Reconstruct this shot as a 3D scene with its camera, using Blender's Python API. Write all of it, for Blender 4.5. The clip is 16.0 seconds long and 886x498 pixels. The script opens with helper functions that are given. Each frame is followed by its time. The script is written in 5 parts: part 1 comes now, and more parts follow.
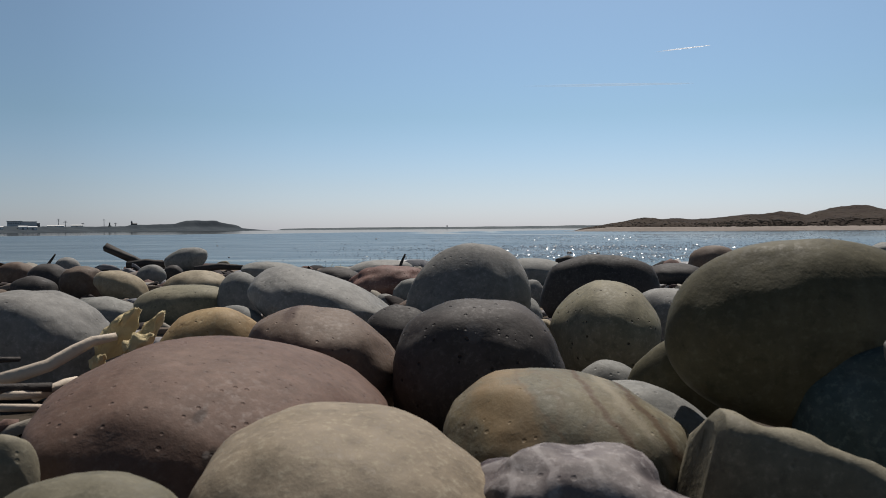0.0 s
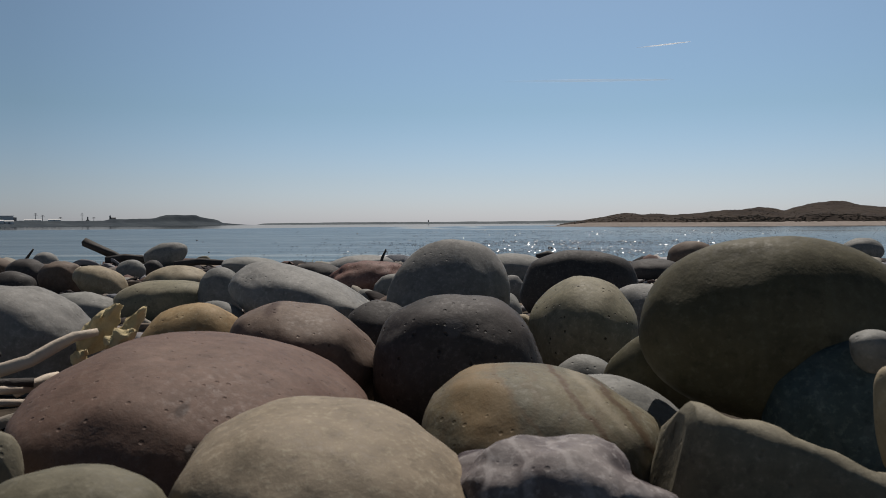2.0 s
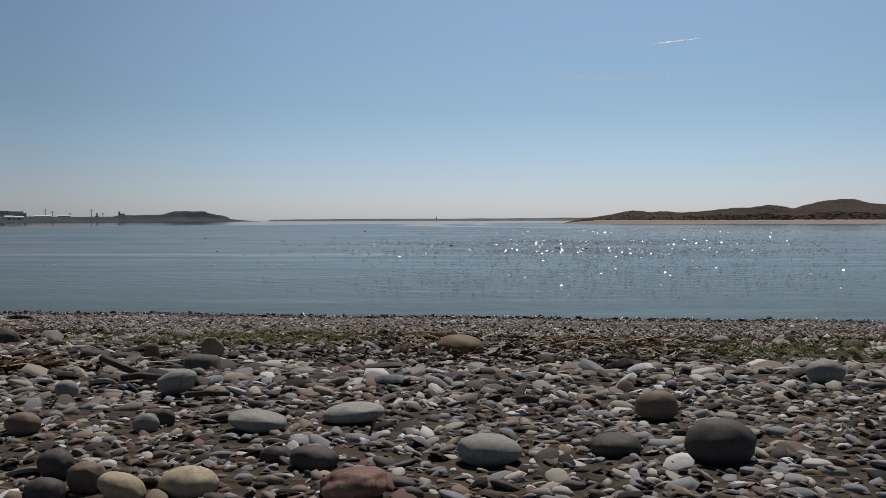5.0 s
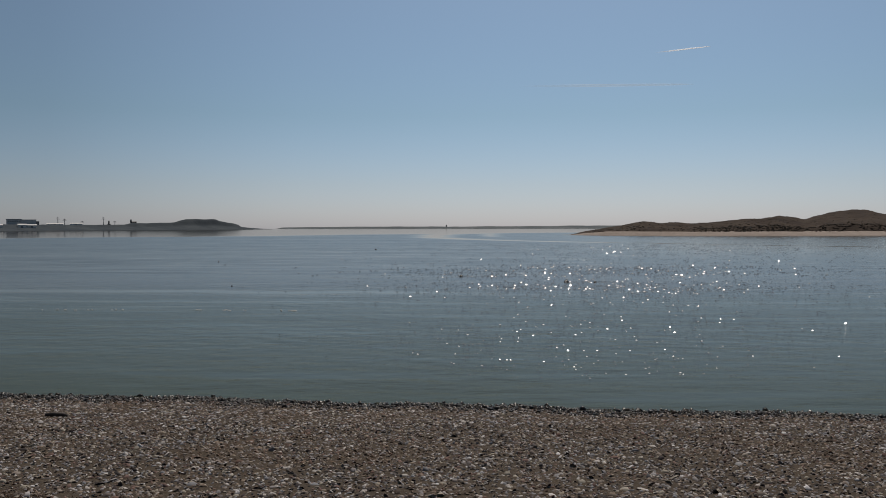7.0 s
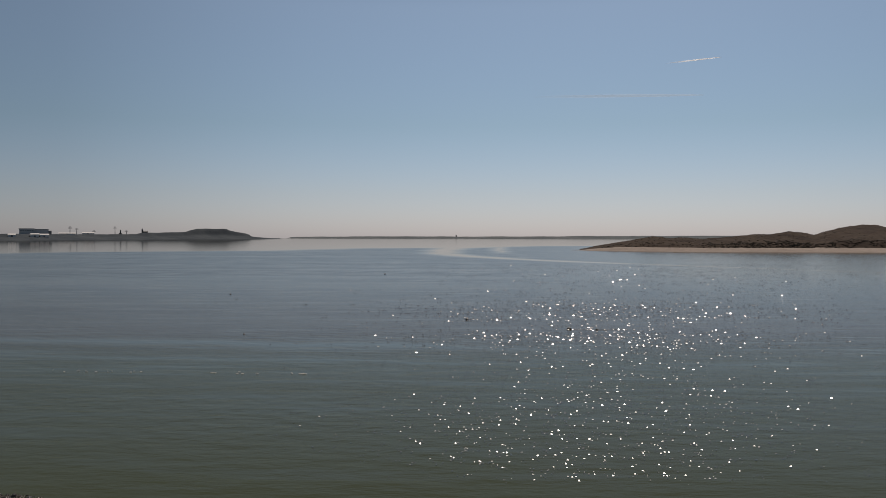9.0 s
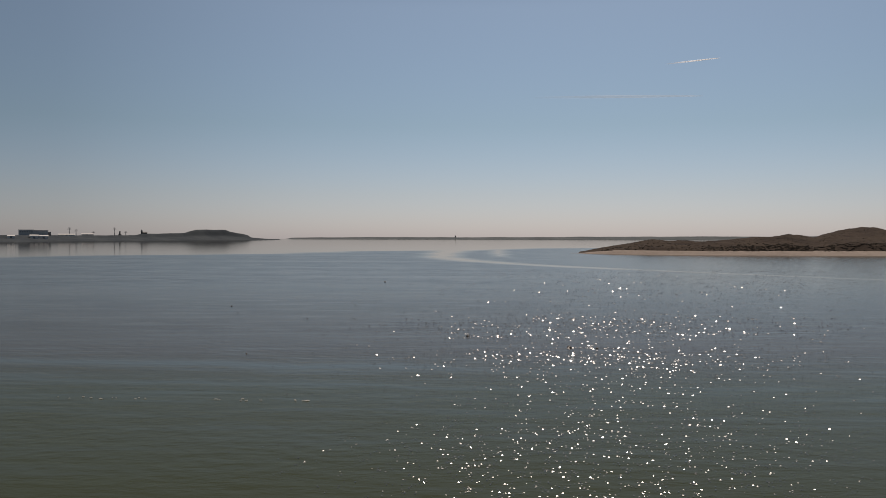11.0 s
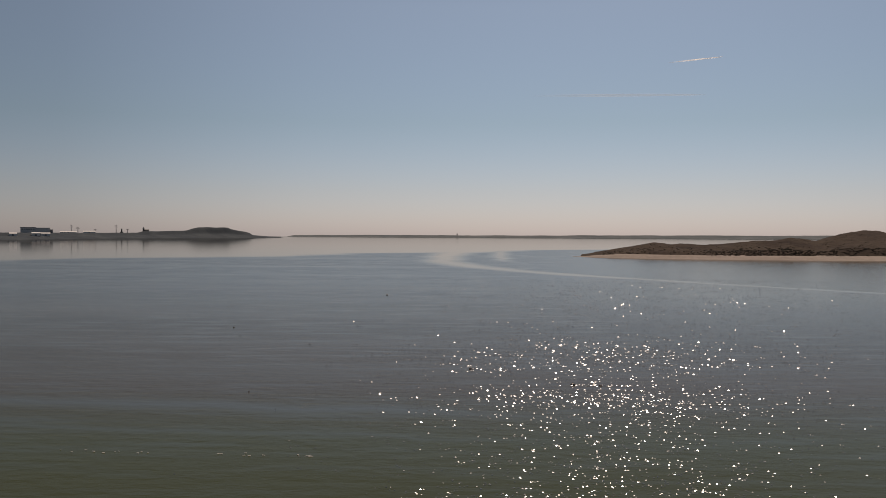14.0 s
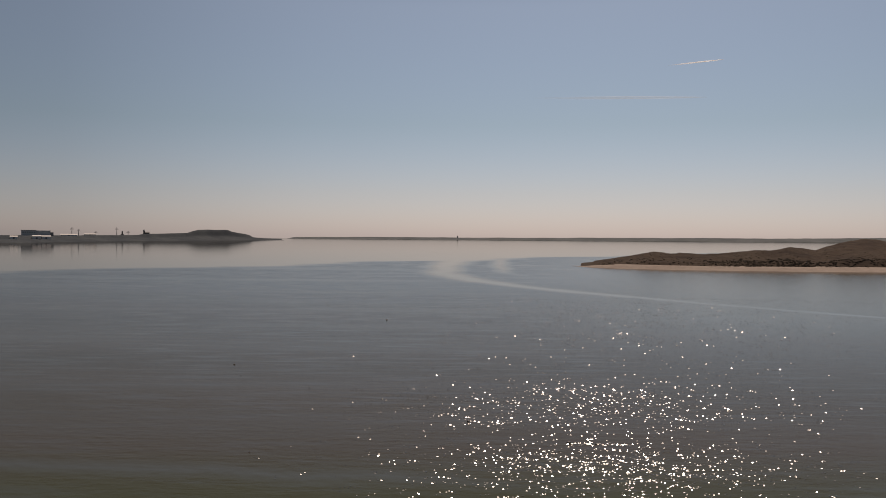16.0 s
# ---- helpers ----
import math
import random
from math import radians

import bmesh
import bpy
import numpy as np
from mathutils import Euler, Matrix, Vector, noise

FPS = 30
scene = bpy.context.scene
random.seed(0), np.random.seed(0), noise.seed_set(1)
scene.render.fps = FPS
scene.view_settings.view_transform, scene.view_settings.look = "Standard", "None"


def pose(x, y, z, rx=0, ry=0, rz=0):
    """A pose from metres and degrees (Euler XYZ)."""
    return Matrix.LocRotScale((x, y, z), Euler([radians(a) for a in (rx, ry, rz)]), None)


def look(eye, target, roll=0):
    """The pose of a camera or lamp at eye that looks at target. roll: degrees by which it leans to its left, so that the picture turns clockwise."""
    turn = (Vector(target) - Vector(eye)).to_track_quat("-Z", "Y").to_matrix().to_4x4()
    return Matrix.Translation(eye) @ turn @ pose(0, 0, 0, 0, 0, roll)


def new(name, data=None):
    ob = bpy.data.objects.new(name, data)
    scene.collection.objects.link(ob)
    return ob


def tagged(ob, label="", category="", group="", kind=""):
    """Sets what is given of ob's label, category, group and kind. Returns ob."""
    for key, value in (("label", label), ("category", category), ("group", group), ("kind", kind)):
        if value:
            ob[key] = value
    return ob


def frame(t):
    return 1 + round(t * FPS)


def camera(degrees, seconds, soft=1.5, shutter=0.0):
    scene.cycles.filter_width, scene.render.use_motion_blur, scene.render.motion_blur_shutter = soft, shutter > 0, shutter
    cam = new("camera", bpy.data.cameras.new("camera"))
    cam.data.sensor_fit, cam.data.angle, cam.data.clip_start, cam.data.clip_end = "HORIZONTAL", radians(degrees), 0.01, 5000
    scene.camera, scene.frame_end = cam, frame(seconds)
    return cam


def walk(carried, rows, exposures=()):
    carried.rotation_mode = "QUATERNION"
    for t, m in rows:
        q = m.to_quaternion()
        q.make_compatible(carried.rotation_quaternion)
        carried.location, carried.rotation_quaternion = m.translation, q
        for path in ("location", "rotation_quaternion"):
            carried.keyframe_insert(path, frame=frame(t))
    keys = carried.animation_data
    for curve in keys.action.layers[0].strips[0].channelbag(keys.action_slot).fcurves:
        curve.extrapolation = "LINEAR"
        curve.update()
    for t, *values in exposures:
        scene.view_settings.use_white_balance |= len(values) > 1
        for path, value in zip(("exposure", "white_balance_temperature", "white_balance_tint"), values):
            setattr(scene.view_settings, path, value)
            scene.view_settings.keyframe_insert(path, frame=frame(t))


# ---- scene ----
cam = camera(55.0, 16.0, soft=0.75)
cam.data.dof.use_dof, cam.data.dof.focus_distance, cam.data.dof.aperture_fstop = True, 2.0, 120.0
PATH = [
    (0, (0.8795, 5.6015, 1.9420), (0.8755, 7.6015, 1.8940), -0.4),
    (0.5, (0.8800, 5.6025, 1.9415), (0.9100, 7.6015, 1.8925), -0.3),
    (1, (0.8800, 5.6000, 1.9420), (0.9250, 7.5990, 1.8890), -0.2),
    (1.5, (0.8805, 5.6010, 1.9415), (0.9225, 7.6000, 1.8875), -0.1),
    (2, (0.8800, 5.5980, 1.9425), (0.9200, 7.5970, 1.8825), -0.3),
    (2.5, (0.8795, 5.5985, 1.9420), (0.9175, 7.5965, 1.8810), -0.2),
    (3, (0.8795, 5.5995, 1.9420), (0.9125, 7.5985, 1.8780), -0.2),
    (5.3, (0.928, 5.302, 2.387), (0.953, 7.301, 2.319), -0.1),
    (5.5, (0.914, 5.051, 2.611), (0.932, 7.05, 2.569), 0.5),
    (6, (0.959, 4.718, 3.294), (0.963, 6.718, 3.267), 0.6),
    (6.5, (0.906, 4.667, 3.739), (0.912, 6.666, 3.692), 0.2),
    (7, (0.89, 4.574, 4.159), (0.888, 6.573, 4.109), -0.1),
    (7.5, (0.843, 4.454, 4.6), (0.837, 6.454, 4.557), -0.3),
    (8, (0.792, 4.198, 5.271), (0.783, 6.198, 5.237), -0.6),
    (8.5, (0.829, 3.511, 6.212), (0.811, 5.511, 6.189), -0.6),
    (9, (1.18, 2.775, 7.203), (1.155, 4.774, 7.175), 0.1),
    (11.5, (0.98, 2.289, 8.85), (0.957, 4.289, 8.824), 0.1),
    (12, (0.924, 2.186, 9.229), (0.901, 4.185, 9.205), 0.2),
    (12.5, (0.993, 2.197, 10.025), (0.968, 4.196, 9.993), 0.0),
    (13, (0.95, 2.341, 10.882), (0.924, 4.341, 10.842), -0.0),
    (13.5, (0.968, 2.522, 11.364), (0.941, 4.521, 11.323), -0.0),
    (14, (0.888, 2.642, 11.713), (0.861, 4.642, 11.68), 0.3),
    (14.5, (0.895, 2.511, 12.089), (0.869, 4.511, 12.065), 0.6),
    (15, (0.816, 2.601, 13.279), (0.79, 4.601, 13.253), 0.5),
    (15.5, (0.994, 2.426, 14.738), (0.968, 4.426, 14.706), 0.3),
    (16, (1.057, 1.792, 16.384), (1.029, 3.792, 16.354), 0.4),
]
GAP = [
    (3.7, (0.880, 5.600, 1.9420), (0.897, 7.599, 1.8780), -0.2),
    (4.3, (0.881, 5.604, 1.9500), (0.899, 7.603, 1.8860), -0.2),
    (4.6, (0.886, 5.590, 2.0000), (0.905, 7.589, 1.9350), -0.2),
    (4.9, (0.900, 5.530, 2.1100), (0.921, 7.529, 2.0430), -0.15),
]
EXPOSE = [
    (0.0, 0.16, 6550, 11), (0.5, 0.0, 6550, 10), (1.5, -0.05, 6600, 11), (3.2, -0.06, 6700, 12), (5.5, -0.02, 6620, 12), (6.0, -0.03, 6680, 12), (6.5, -0.18, 6750, 12), (7.0, -0.2, 6850, 13), (9.0, -0.2, 7250, 17),
    (12.5, -0.2, 7700, 19), (16.0, -0.18, 8250, 24),
]
walk(cam, [(t, look(eye, aim, roll)) for t, eye, aim, roll in sorted(PATH + GAP)], EXPOSE)

# ---------------------------------------------------------------- sky and sun
SUN_AZ, SUN_EL = radians(12.0), radians(57.0)
world = bpy.data.worlds.new("sky")
scene.world = world
world.use_nodes = True
wn, wl = world.node_tree.nodes, world.node_tree.links
sky = wn.new("ShaderNodeTexSky")
sky.sky_type = "NISHITA"
sky.sun_disc = False
sky.sun_elevation, sky.sun_rotation = SUN_EL, SUN_AZ
sky.air_density, sky.dust_density, sky.ozone_density, sky.altitude = 1.0, 0.5, 3.0, 0
wn["Background"].inputs[1].default_value = 0.108
# a cool spring sky, milky with haze low down
tint = wn.new("ShaderNodeMix")
tint.data_type, tint.blend_type = "RGBA", "MULTIPLY"
tint.inputs[0].default_value = 1.0
aim_z = wn.new("ShaderNodeSeparateXYZ")
wl.new(wn.new("ShaderNodeTexCoord").outputs["Generated"], aim_z.inputs[0])
haze = wn.new("ShaderNodeValToRGB")
for k, (pos, col) in enumerate(((0.0, (0.62, 0.705, 1.0)), (0.05, (0.60, 0.656, 0.815)), (0.13, (0.565, 0.642, 0.68)), (0.26, (0.71, 0.738, 0.715)), (0.40, (0.40, 0.41, 0.385)), (0.75, (0.21, 0.21, 0.20)))):
    el = haze.color_ramp.elements[k] if k < 2 else haze.color_ramp.elements.new(pos)
    el.position, el.color = pos, (*col, 1)
wl.new(aim_z.outputs[2], haze.inputs[0])
wl.new(haze.outputs[0], tint.inputs[7])
wl.new(sky.outputs[0], tint.inputs[6])
# deeper blue away from the sun's bearing
bearing = wn.new("ShaderNodeVectorMath")
bearing.operation = "DOT_PRODUCT"
level = wn.new("ShaderNodeVectorMath")
level.operation = "MULTIPLY"
level.inputs[1].default_value = (1, 1, 0)
unit = wn.new("ShaderNodeVectorMath")
unit.operation = "NORMALIZE"
wl.new(aim_z.inputs[0].links[0].from_socket, level.inputs[0])
wl.new(level.outputs[0], unit.inputs[0])
wl.new(unit.outputs[0], bearing.inputs[0])
bearing.inputs[1].default_value = (math.sin(SUN_AZ), math.cos(SUN_AZ), 0)
glow = wn.new("ShaderNodeValToRGB")
for k, (pos, v) in enumerate(((0.60, 0.655), (0.80, 0.765), (0.93, 0.975), (1.0, 1.05))):
    el = glow.color_ramp.elements[k] if k < 2 else glow.color_ramp.elements.new(pos)
    el.position, el.color = pos, (v, v, v, 1)
wl.new(bearing.outputs["Value"], glow.inputs[0])
turned = wn.new("ShaderNodeMix")
turned.data_type, turned.blend_type = "RGBA", "MULTIPLY"
turned.inputs[0].default_value = 1.0
wl.new(tint.outputs[2], turned.inputs[6])
wl.new(glow.outputs[0], turned.inputs[7])
wl.new(turned.outputs[2], wn["Background"].inputs[0])

sun_data = bpy.data.lights.new("sun", "SUN")
sun_data.energy, sun_data.angle, sun_data.color = 3.7, radians(0.53), (1.0, 0.95, 0.88)
sun = new("sun", sun_data)
sun_dir = Vector((math.sin(SUN_AZ) * math.cos(SUN_EL), math.cos(SUN_AZ) * math.cos(SUN_EL), math.sin(SUN_EL)))
sun.matrix_world = look(sun_dir * 60, (0, 0, 0))


# ---------------------------------------------------------------- material helpers
def material(name):
    m = bpy.data.materials.new(name)
    m.use_nodes = True
    return m, m.node_tree.nodes, m.node_tree.links, m.node_tree.nodes["Principled BSDF"]


def node(nodes, kind, **values):
    n = nodes.new(kind)
    for key, value in values.items():
        n.inputs[key].default_value = value
    return n


def ramp(nodes, stops, constant=False):
    n = nodes.new("ShaderNodeValToRGB")
    n.color_ramp.interpolation = "CONSTANT" if constant else "LINEAR"
    e = n.color_ramp.elements
    while len(e) < len(stops):
        e.new(0.5)
    for el, (pos, col) in zip(e, stops):
        el.position, el.color = pos, (*col, 1)
    return n


def mix_rgb(nodes, links, fac, a, b, mode="MIX"):
    n = nodes.new("ShaderNodeMix")
    n.data_type, n.blend_type = "RGBA", mode
    for sock, v in ((n.inputs[0], fac), (n.inputs[6], a), (n.inputs[7], b)):
        if hasattr(v, "links"):
            links.new(v, sock)
        elif isinstance(v, tuple):
            sock.default_value = (*v, 1)
        else:
            sock.default_value = v
    return n.outputs[2]


def math_node(nodes, links, op, a, b=0.0, clamp=False):
    n = nodes.new("ShaderNodeMath")
    n.operation, n.use_clamp = op, clamp
    for sock, v in zip(n.inputs, (a, b)):
        if hasattr(v, "links"):
            links.new(v, sock)
        else:
            sock.default_value = v
    return n.outputs[0]


def coords(nodes, links, scale=(1, 1, 1), shift=False):
    tc = nodes.new("ShaderNodeTexCoord")
    mp = nodes.new("ShaderNodeMapping")
    mp.inputs["Scale"].default_value = scale
    links.new(tc.outputs["Object"], mp.inputs["Vector"])
    if shift:
        info = nodes.new("ShaderNodeObjectInfo")
        links.new(math_node(nodes, links, "MULTIPLY", info.outputs["Random"], 7.0), mp.inputs["Location"])
    return mp.outputs[0]


def noise_node(nodes, links, vec, scale, detail=4.0, rough=0.55):
    n = node(nodes, "ShaderNodeTexNoise", Scale=scale, Detail=detail, Roughness=rough)
    links.new(vec, n.inputs["Vector"])
    return n.outputs["Fac"]


def bump(nodes, links, heights, normal_in):
    prev = None
    for h, dist, strength in heights:
        b = node(nodes, "ShaderNodeBump", Strength=strength, Distance=dist)
        links.new(h, b.inputs["Height"])
        if prev:
            links.new(prev, b.inputs["Normal"])
        prev = b.outputs[0]
    links.new(prev, normal_in)


def stone_material(name, base, second, fleck, rough=0.72, patch=14.0, grain=300.0, veins=0.0, vein_col=(0.5, 0.5, 0.48), pits=0.15):
    """A beach stone: broad patches, fine mineral grain, small pits and, where asked, pale veins."""
    m, n, l, p = material(name)
    v = coords(n, l, (2, 2, 2), shift=True)
    broad = ramp(n, [(0.36, (0, 0, 0)), (0.66, (1, 1, 1))])
    l.new(noise_node(n, l, v, patch, 5), broad.inputs[0])
    col = mix_rgb(n, l, broad.outputs[0], base, second)
    g = ramp(n, [(0.52, (0, 0, 0)), (0.70, (1, 1, 1))])
    gn = noise_node(n, l, v, grain, 3, 0.7)
    l.new(gn, g.inputs[0])
    col = mix_rgb(n, l, math_node(n, l, "MULTIPLY", g.outputs[0], 0.55), col, fleck)
    mot = ramp(n, [(0.30, (0.30,) * 3), (0.70, (0.72,) * 3)])
    l.new(noise_node(n, l, v, 95, 5, 0.7), mot.inputs[0])
    col = mix_rgb(n, l, 0.55, col, mot.outputs[0], "OVERLAY")
    dark = ramp(n, [(0.30, (1, 1, 1)), (0.43, (0, 0, 0))])
    dn = noise_node(n, l, v, grain * 0.33, 4, 0.65)
    l.new(dn, dark.inputs[0])
    col = mix_rgb(n, l, math_node(n, l, "MULTIPLY", dark.outputs[0], 0.5), col, tuple(c * 0.45 for c in base))
    if veins:
        w = node(n, "ShaderNodeTexWave", Scale=18.0, Distortion=9.0, Detail=3.0)
        w.inputs["Detail Scale"].default_value = 1.6
        l.new(v, w.inputs["Vector"])
        vr = ramp(n, [(0.80, (0, 0, 0)), (0.96, (1, 1, 1))])
        l.new(w.outputs["Fac"], vr.inputs[0])
        col = mix_rgb(n, l, math_node(n, l, "MULTIPLY", vr.outputs[0], veins), col, vein_col)
    pit = node(n, "ShaderNodeTexVoronoi", Scale=210.0)
    l.new(v, pit.inputs["Vector"])
    which = n.new("ShaderNodeSeparateColor")
    l.new(pit.outputs["Color"], which.inputs[0])
    few = math_node(n, l, "GREATER_THAN", which.outputs[0], 0.72)
    hole = ramp(n, [(0.10, (1, 1, 1)), (0.24, (0, 0, 0))])
    l.new(pit.outputs["Distance"], hole.inputs[0])
    hole = math_node(n, l, "MULTIPLY", hole.outputs[0], few)
    # pit floors also darkened in colour, standing in for their shade
    col = mix_rgb(n, l, math_node(n, l, "MULTIPLY", hole, min(1.0, pits * 1.6)), col, tuple(c * 0.3 for c in base))
    l.new(col, p.inputs["Base Color"])
    rr = ramp(n, [(0.3, (rough - 0.14,) * 3), (0.7, (min(1, rough + 0.1),) * 3)])
    l.new(gn, rr.inputs[0])
    l.new(rr.outputs[0], p.inputs["Roughness"])
    p.inputs["Specular IOR Level"].default_value = 0.22
    bump(n, l, [(noise_node(n, l, v, 45, 4), 0.0012, 0.2), (gn, 0.0003, 0.4), (math_node(n, l, "SUBTRACT", 1.0, hole), 0.0010, min(1.0, pits * 2))], p.inputs["Normal"])
    return m


STONE = {
    "buff": stone_material("buff_sandstone", (0.245, 0.196, 0.138), (0.283, 0.231, 0.167), (0.383, 0.342, 0.261), grain=380, pits=0.03),
    "rose": stone_material("rose_sandstone", (0.132, 0.079, 0.061), (0.156, 0.101, 0.078), (0.208, 0.158, 0.133), pits=0.2),
    "blush": stone_material("blush_sandstone", (0.143, 0.100, 0.078), (0.159, 0.122, 0.096), (0.205, 0.176, 0.147)),
    "slate": stone_material("slate_grey_stone", (0.049, 0.046, 0.045), (0.071, 0.062, 0.059), (0.139, 0.133, 0.127), pits=0.25),
    "blue": stone_material("blue_grey_stone", (0.180, 0.176, 0.166), (0.230, 0.221, 0.206), (0.349, 0.342, 0.325)),
    "pale": stone_material("pale_granite", (0.267, 0.259, 0.244), (0.211, 0.208, 0.198), (0.441, 0.435, 0.405), grain=300),
    "grey": stone_material("mid_grey_stone", (0.193, 0.193, 0.184), (0.236, 0.233, 0.214), (0.315, 0.308, 0.282)),
    "moss": stone_material("olive_grey_stone", (0.197, 0.182, 0.121), (0.244, 0.217, 0.153), (0.336, 0.302, 0.228), grain=330, pits=0.35),
    "pitted": stone_material("pitted_olive_stone", (0.197, 0.182, 0.121), (0.244, 0.217, 0.153), (0.38, 0.35, 0.27), grain=330, pits=0.6),
    "slate_pitted": stone_material("pitted_slate_stone", (0.056, 0.052, 0.051), (0.082, 0.070, 0.066), (0.16, 0.15, 0.14), pits=0.4),
    "blush_worn": stone_material("worn_blush_sandstone", (0.153, 0.106, 0.082), (0.175, 0.132, 0.104), (0.23, 0.19, 0.16), pits=0.3),
    "olive_pale": stone_material("grey_olive_stone", (0.125, 0.113, 0.076), (0.155, 0.140, 0.098), (0.24, 0.22, 0.165), pits=0.05),
    "olive": stone_material("dark_olive_stone", (0.086, 0.076, 0.044), (0.118, 0.104, 0.064), (0.165, 0.148, 0.098), pits=0.05, veins=0.05, vein_col=(0.237, 0.230, 0.180)),
    "teal": stone_material("teal_stone", (0.052, 0.078, 0.081), (0.079, 0.109, 0.109), (0.186, 0.234, 0.224), veins=0.04),
    "ochre": stone_material("ochre_stone", (0.300, 0.190, 0.088), (0.345, 0.250, 0.135), (0.430, 0.360, 0.240)),
    "banded": stone_material("banded_tan_stone", (0.130, 0.126, 0.096), (0.176, 0.145, 0.088), (0.27, 0.258, 0.21), veins=0.45, vein_col=(0.151, 0.117, 0.076), patch=18),
    "quartz": stone_material("purple_white_quartz", (0.052, 0.037, 0.042), (0.25, 0.222, 0.212), (0.44, 0.41, 0.40), veins=0.4, vein_col=(0.42, 0.385, 0.375), patch=42),
    "red": stone_material("red_granite", (0.140, 0.070, 0.058), (0.230, 0.140, 0.115), (0.40, 0.32, 0.29), grain=260, pits=0.5),
    "brown": stone_material("brown_stone", (0.140, 0.092, 0.055), (0.174, 0.119, 0.074), (0.248, 0.185, 0.123)),
    "drab": stone_material("drab_olive_stone", (0.173, 0.156, 0.110), (0.211, 0.188, 0.138), (0.320, 0.294, 0.228)),
    "tan": stone_material("tan_stone", (0.304, 0.246, 0.162), (0.349, 0.296, 0.212), (0.423, 0.379, 0.297)),
}


def add_marks(m, marks, veins=()):
    """Natural marks and painted pit shade on one stone: blotches (centre, radius, colour) and thin bands (offset, half
    width, colour) along a slant.
    """
    n, l = m.node_tree.nodes, m.node_tree.links
    p = n["Principled BSDF"]
    v = coords(n, l, (2, 2, 2))
    col = p.inputs["Base Color"].links[0].from_socket
    wob = noise_node(n, l, v, 70, 4, 0.6)
    for centre, radius, colour, amount in marks:
        off = n.new("ShaderNodeVectorMath")
        off.operation = "DISTANCE"
        side = n.new("ShaderNodeVectorMath")
        side.operation = "MULTIPLY"
        l.new(v, side.inputs[0])
        side.inputs[1].default_value = (1, 0, 1)
        l.new(side.outputs[0], off.inputs[0])
        off.inputs[1].default_value = (centre[0], 0, centre[1])
        d = math_node(n, l, "ADD", math_node(n, l, "DIVIDE", off.outputs["Value"], radius), math_node(n, l, "MULTIPLY", math_node(n, l, "SUBTRACT", wob, 0.5), 1.4))
        fade = ramp(n, [(0.55, (amount,) * 3), (1.0, (0, 0, 0))])
        l.new(d, fade.inputs[0])
        col = mix_rgb(n, l, fade.outputs[0], col, colour)
    sep = n.new("ShaderNodeSeparateXYZ")
    l.new(v, sep.inputs[0])
    run = math_node(n, l, "ADD", sep.outputs[0], math_node(n, l, "ADD", math_node(n, l, "MULTIPLY", sep.outputs[2], 0.75), math_node(n, l, "MULTIPLY", math_node(n, l, "SUBTRACT", wob, 0.5), 0.010)))
    for offset, half, colour, amount in veins:
        d = math_node(n, l, "DIVIDE", math_node(n, l, "ABSOLUTE", math_node(n, l, "SUBTRACT", run, offset)), half)
        fade = ramp(n, [(0.3, (amount,) * 3), (1.0, (0, 0, 0))])
        l.new(d, fade.inputs[0])
        col = mix_rgb(n, l, fade.outputs[0], col, colour)
    l.new(col, p.inputs["Base Color"])


add_marks(STONE["banded"], [((-0.032, 0.027), 0.017, (0.31, 0.20, 0.095), 0.5)],
          [(0.030, 0.0022, (0.10, 0.06, 0.035), 0.8), (0.040, 0.0035, (0.30, 0.26, 0.19), 0.7), (0.047, 0.0025, (0.09, 0.055, 0.03), 0.85), (0.004, 0.0016, (0.15, 0.10, 0.06), 0.45)])
# darkest blotch paints the shade inside a pit
add_marks(STONE["slate_pitted"], [((0.020, 0.052), 0.0075, (0.018, 0.016, 0.016), 0.9), ((0.036, 0.050), 0.0045, (0.13, 0.075, 0.062), 0.7), ((0.046, 0.058), 0.0055, (0.14, 0.08, 0.066), 0.7), ((-0.028, 0.045), 0.0085, (0.035, 0.032, 0.032), 0.7), ((-0.004, 0.030), 0.0060, (0.15, 0.14, 0.14), 0.6)])
add_marks(STONE["blush_worn"], [((-0.018, 0.034), 0.0060, (0.075, 0.045, 0.036), 0.8), ((-0.030, 0.040), 0.0040, (0.08, 0.05, 0.04), 0.7), ((0.012, 0.030), 0.011, (0.20, 0.155, 0.125), 0.6)])
# first, near-black blotch is pit shade put into the colour
add_marks(STONE["rose"], [((0.022, 0.020), 0.0050, (0.03, 0.018, 0.014), 0.95), ((0.014, 0.034), 0.0026, (0.06, 0.04, 0.034), 0.8), ((0.026, 0.060), 0.0020, (0.34, 0.29, 0.26), 0.8), ((0.036, 0.072), 0.0014, (0.34, 0.29, 0.26), 0.8), ((-0.05, 0.066), 0.0014, (0.32, 0.27, 0.24), 0.8), ((0.020, 0.022), 0.0016, (0.32, 0.27, 0.24), 0.7)])


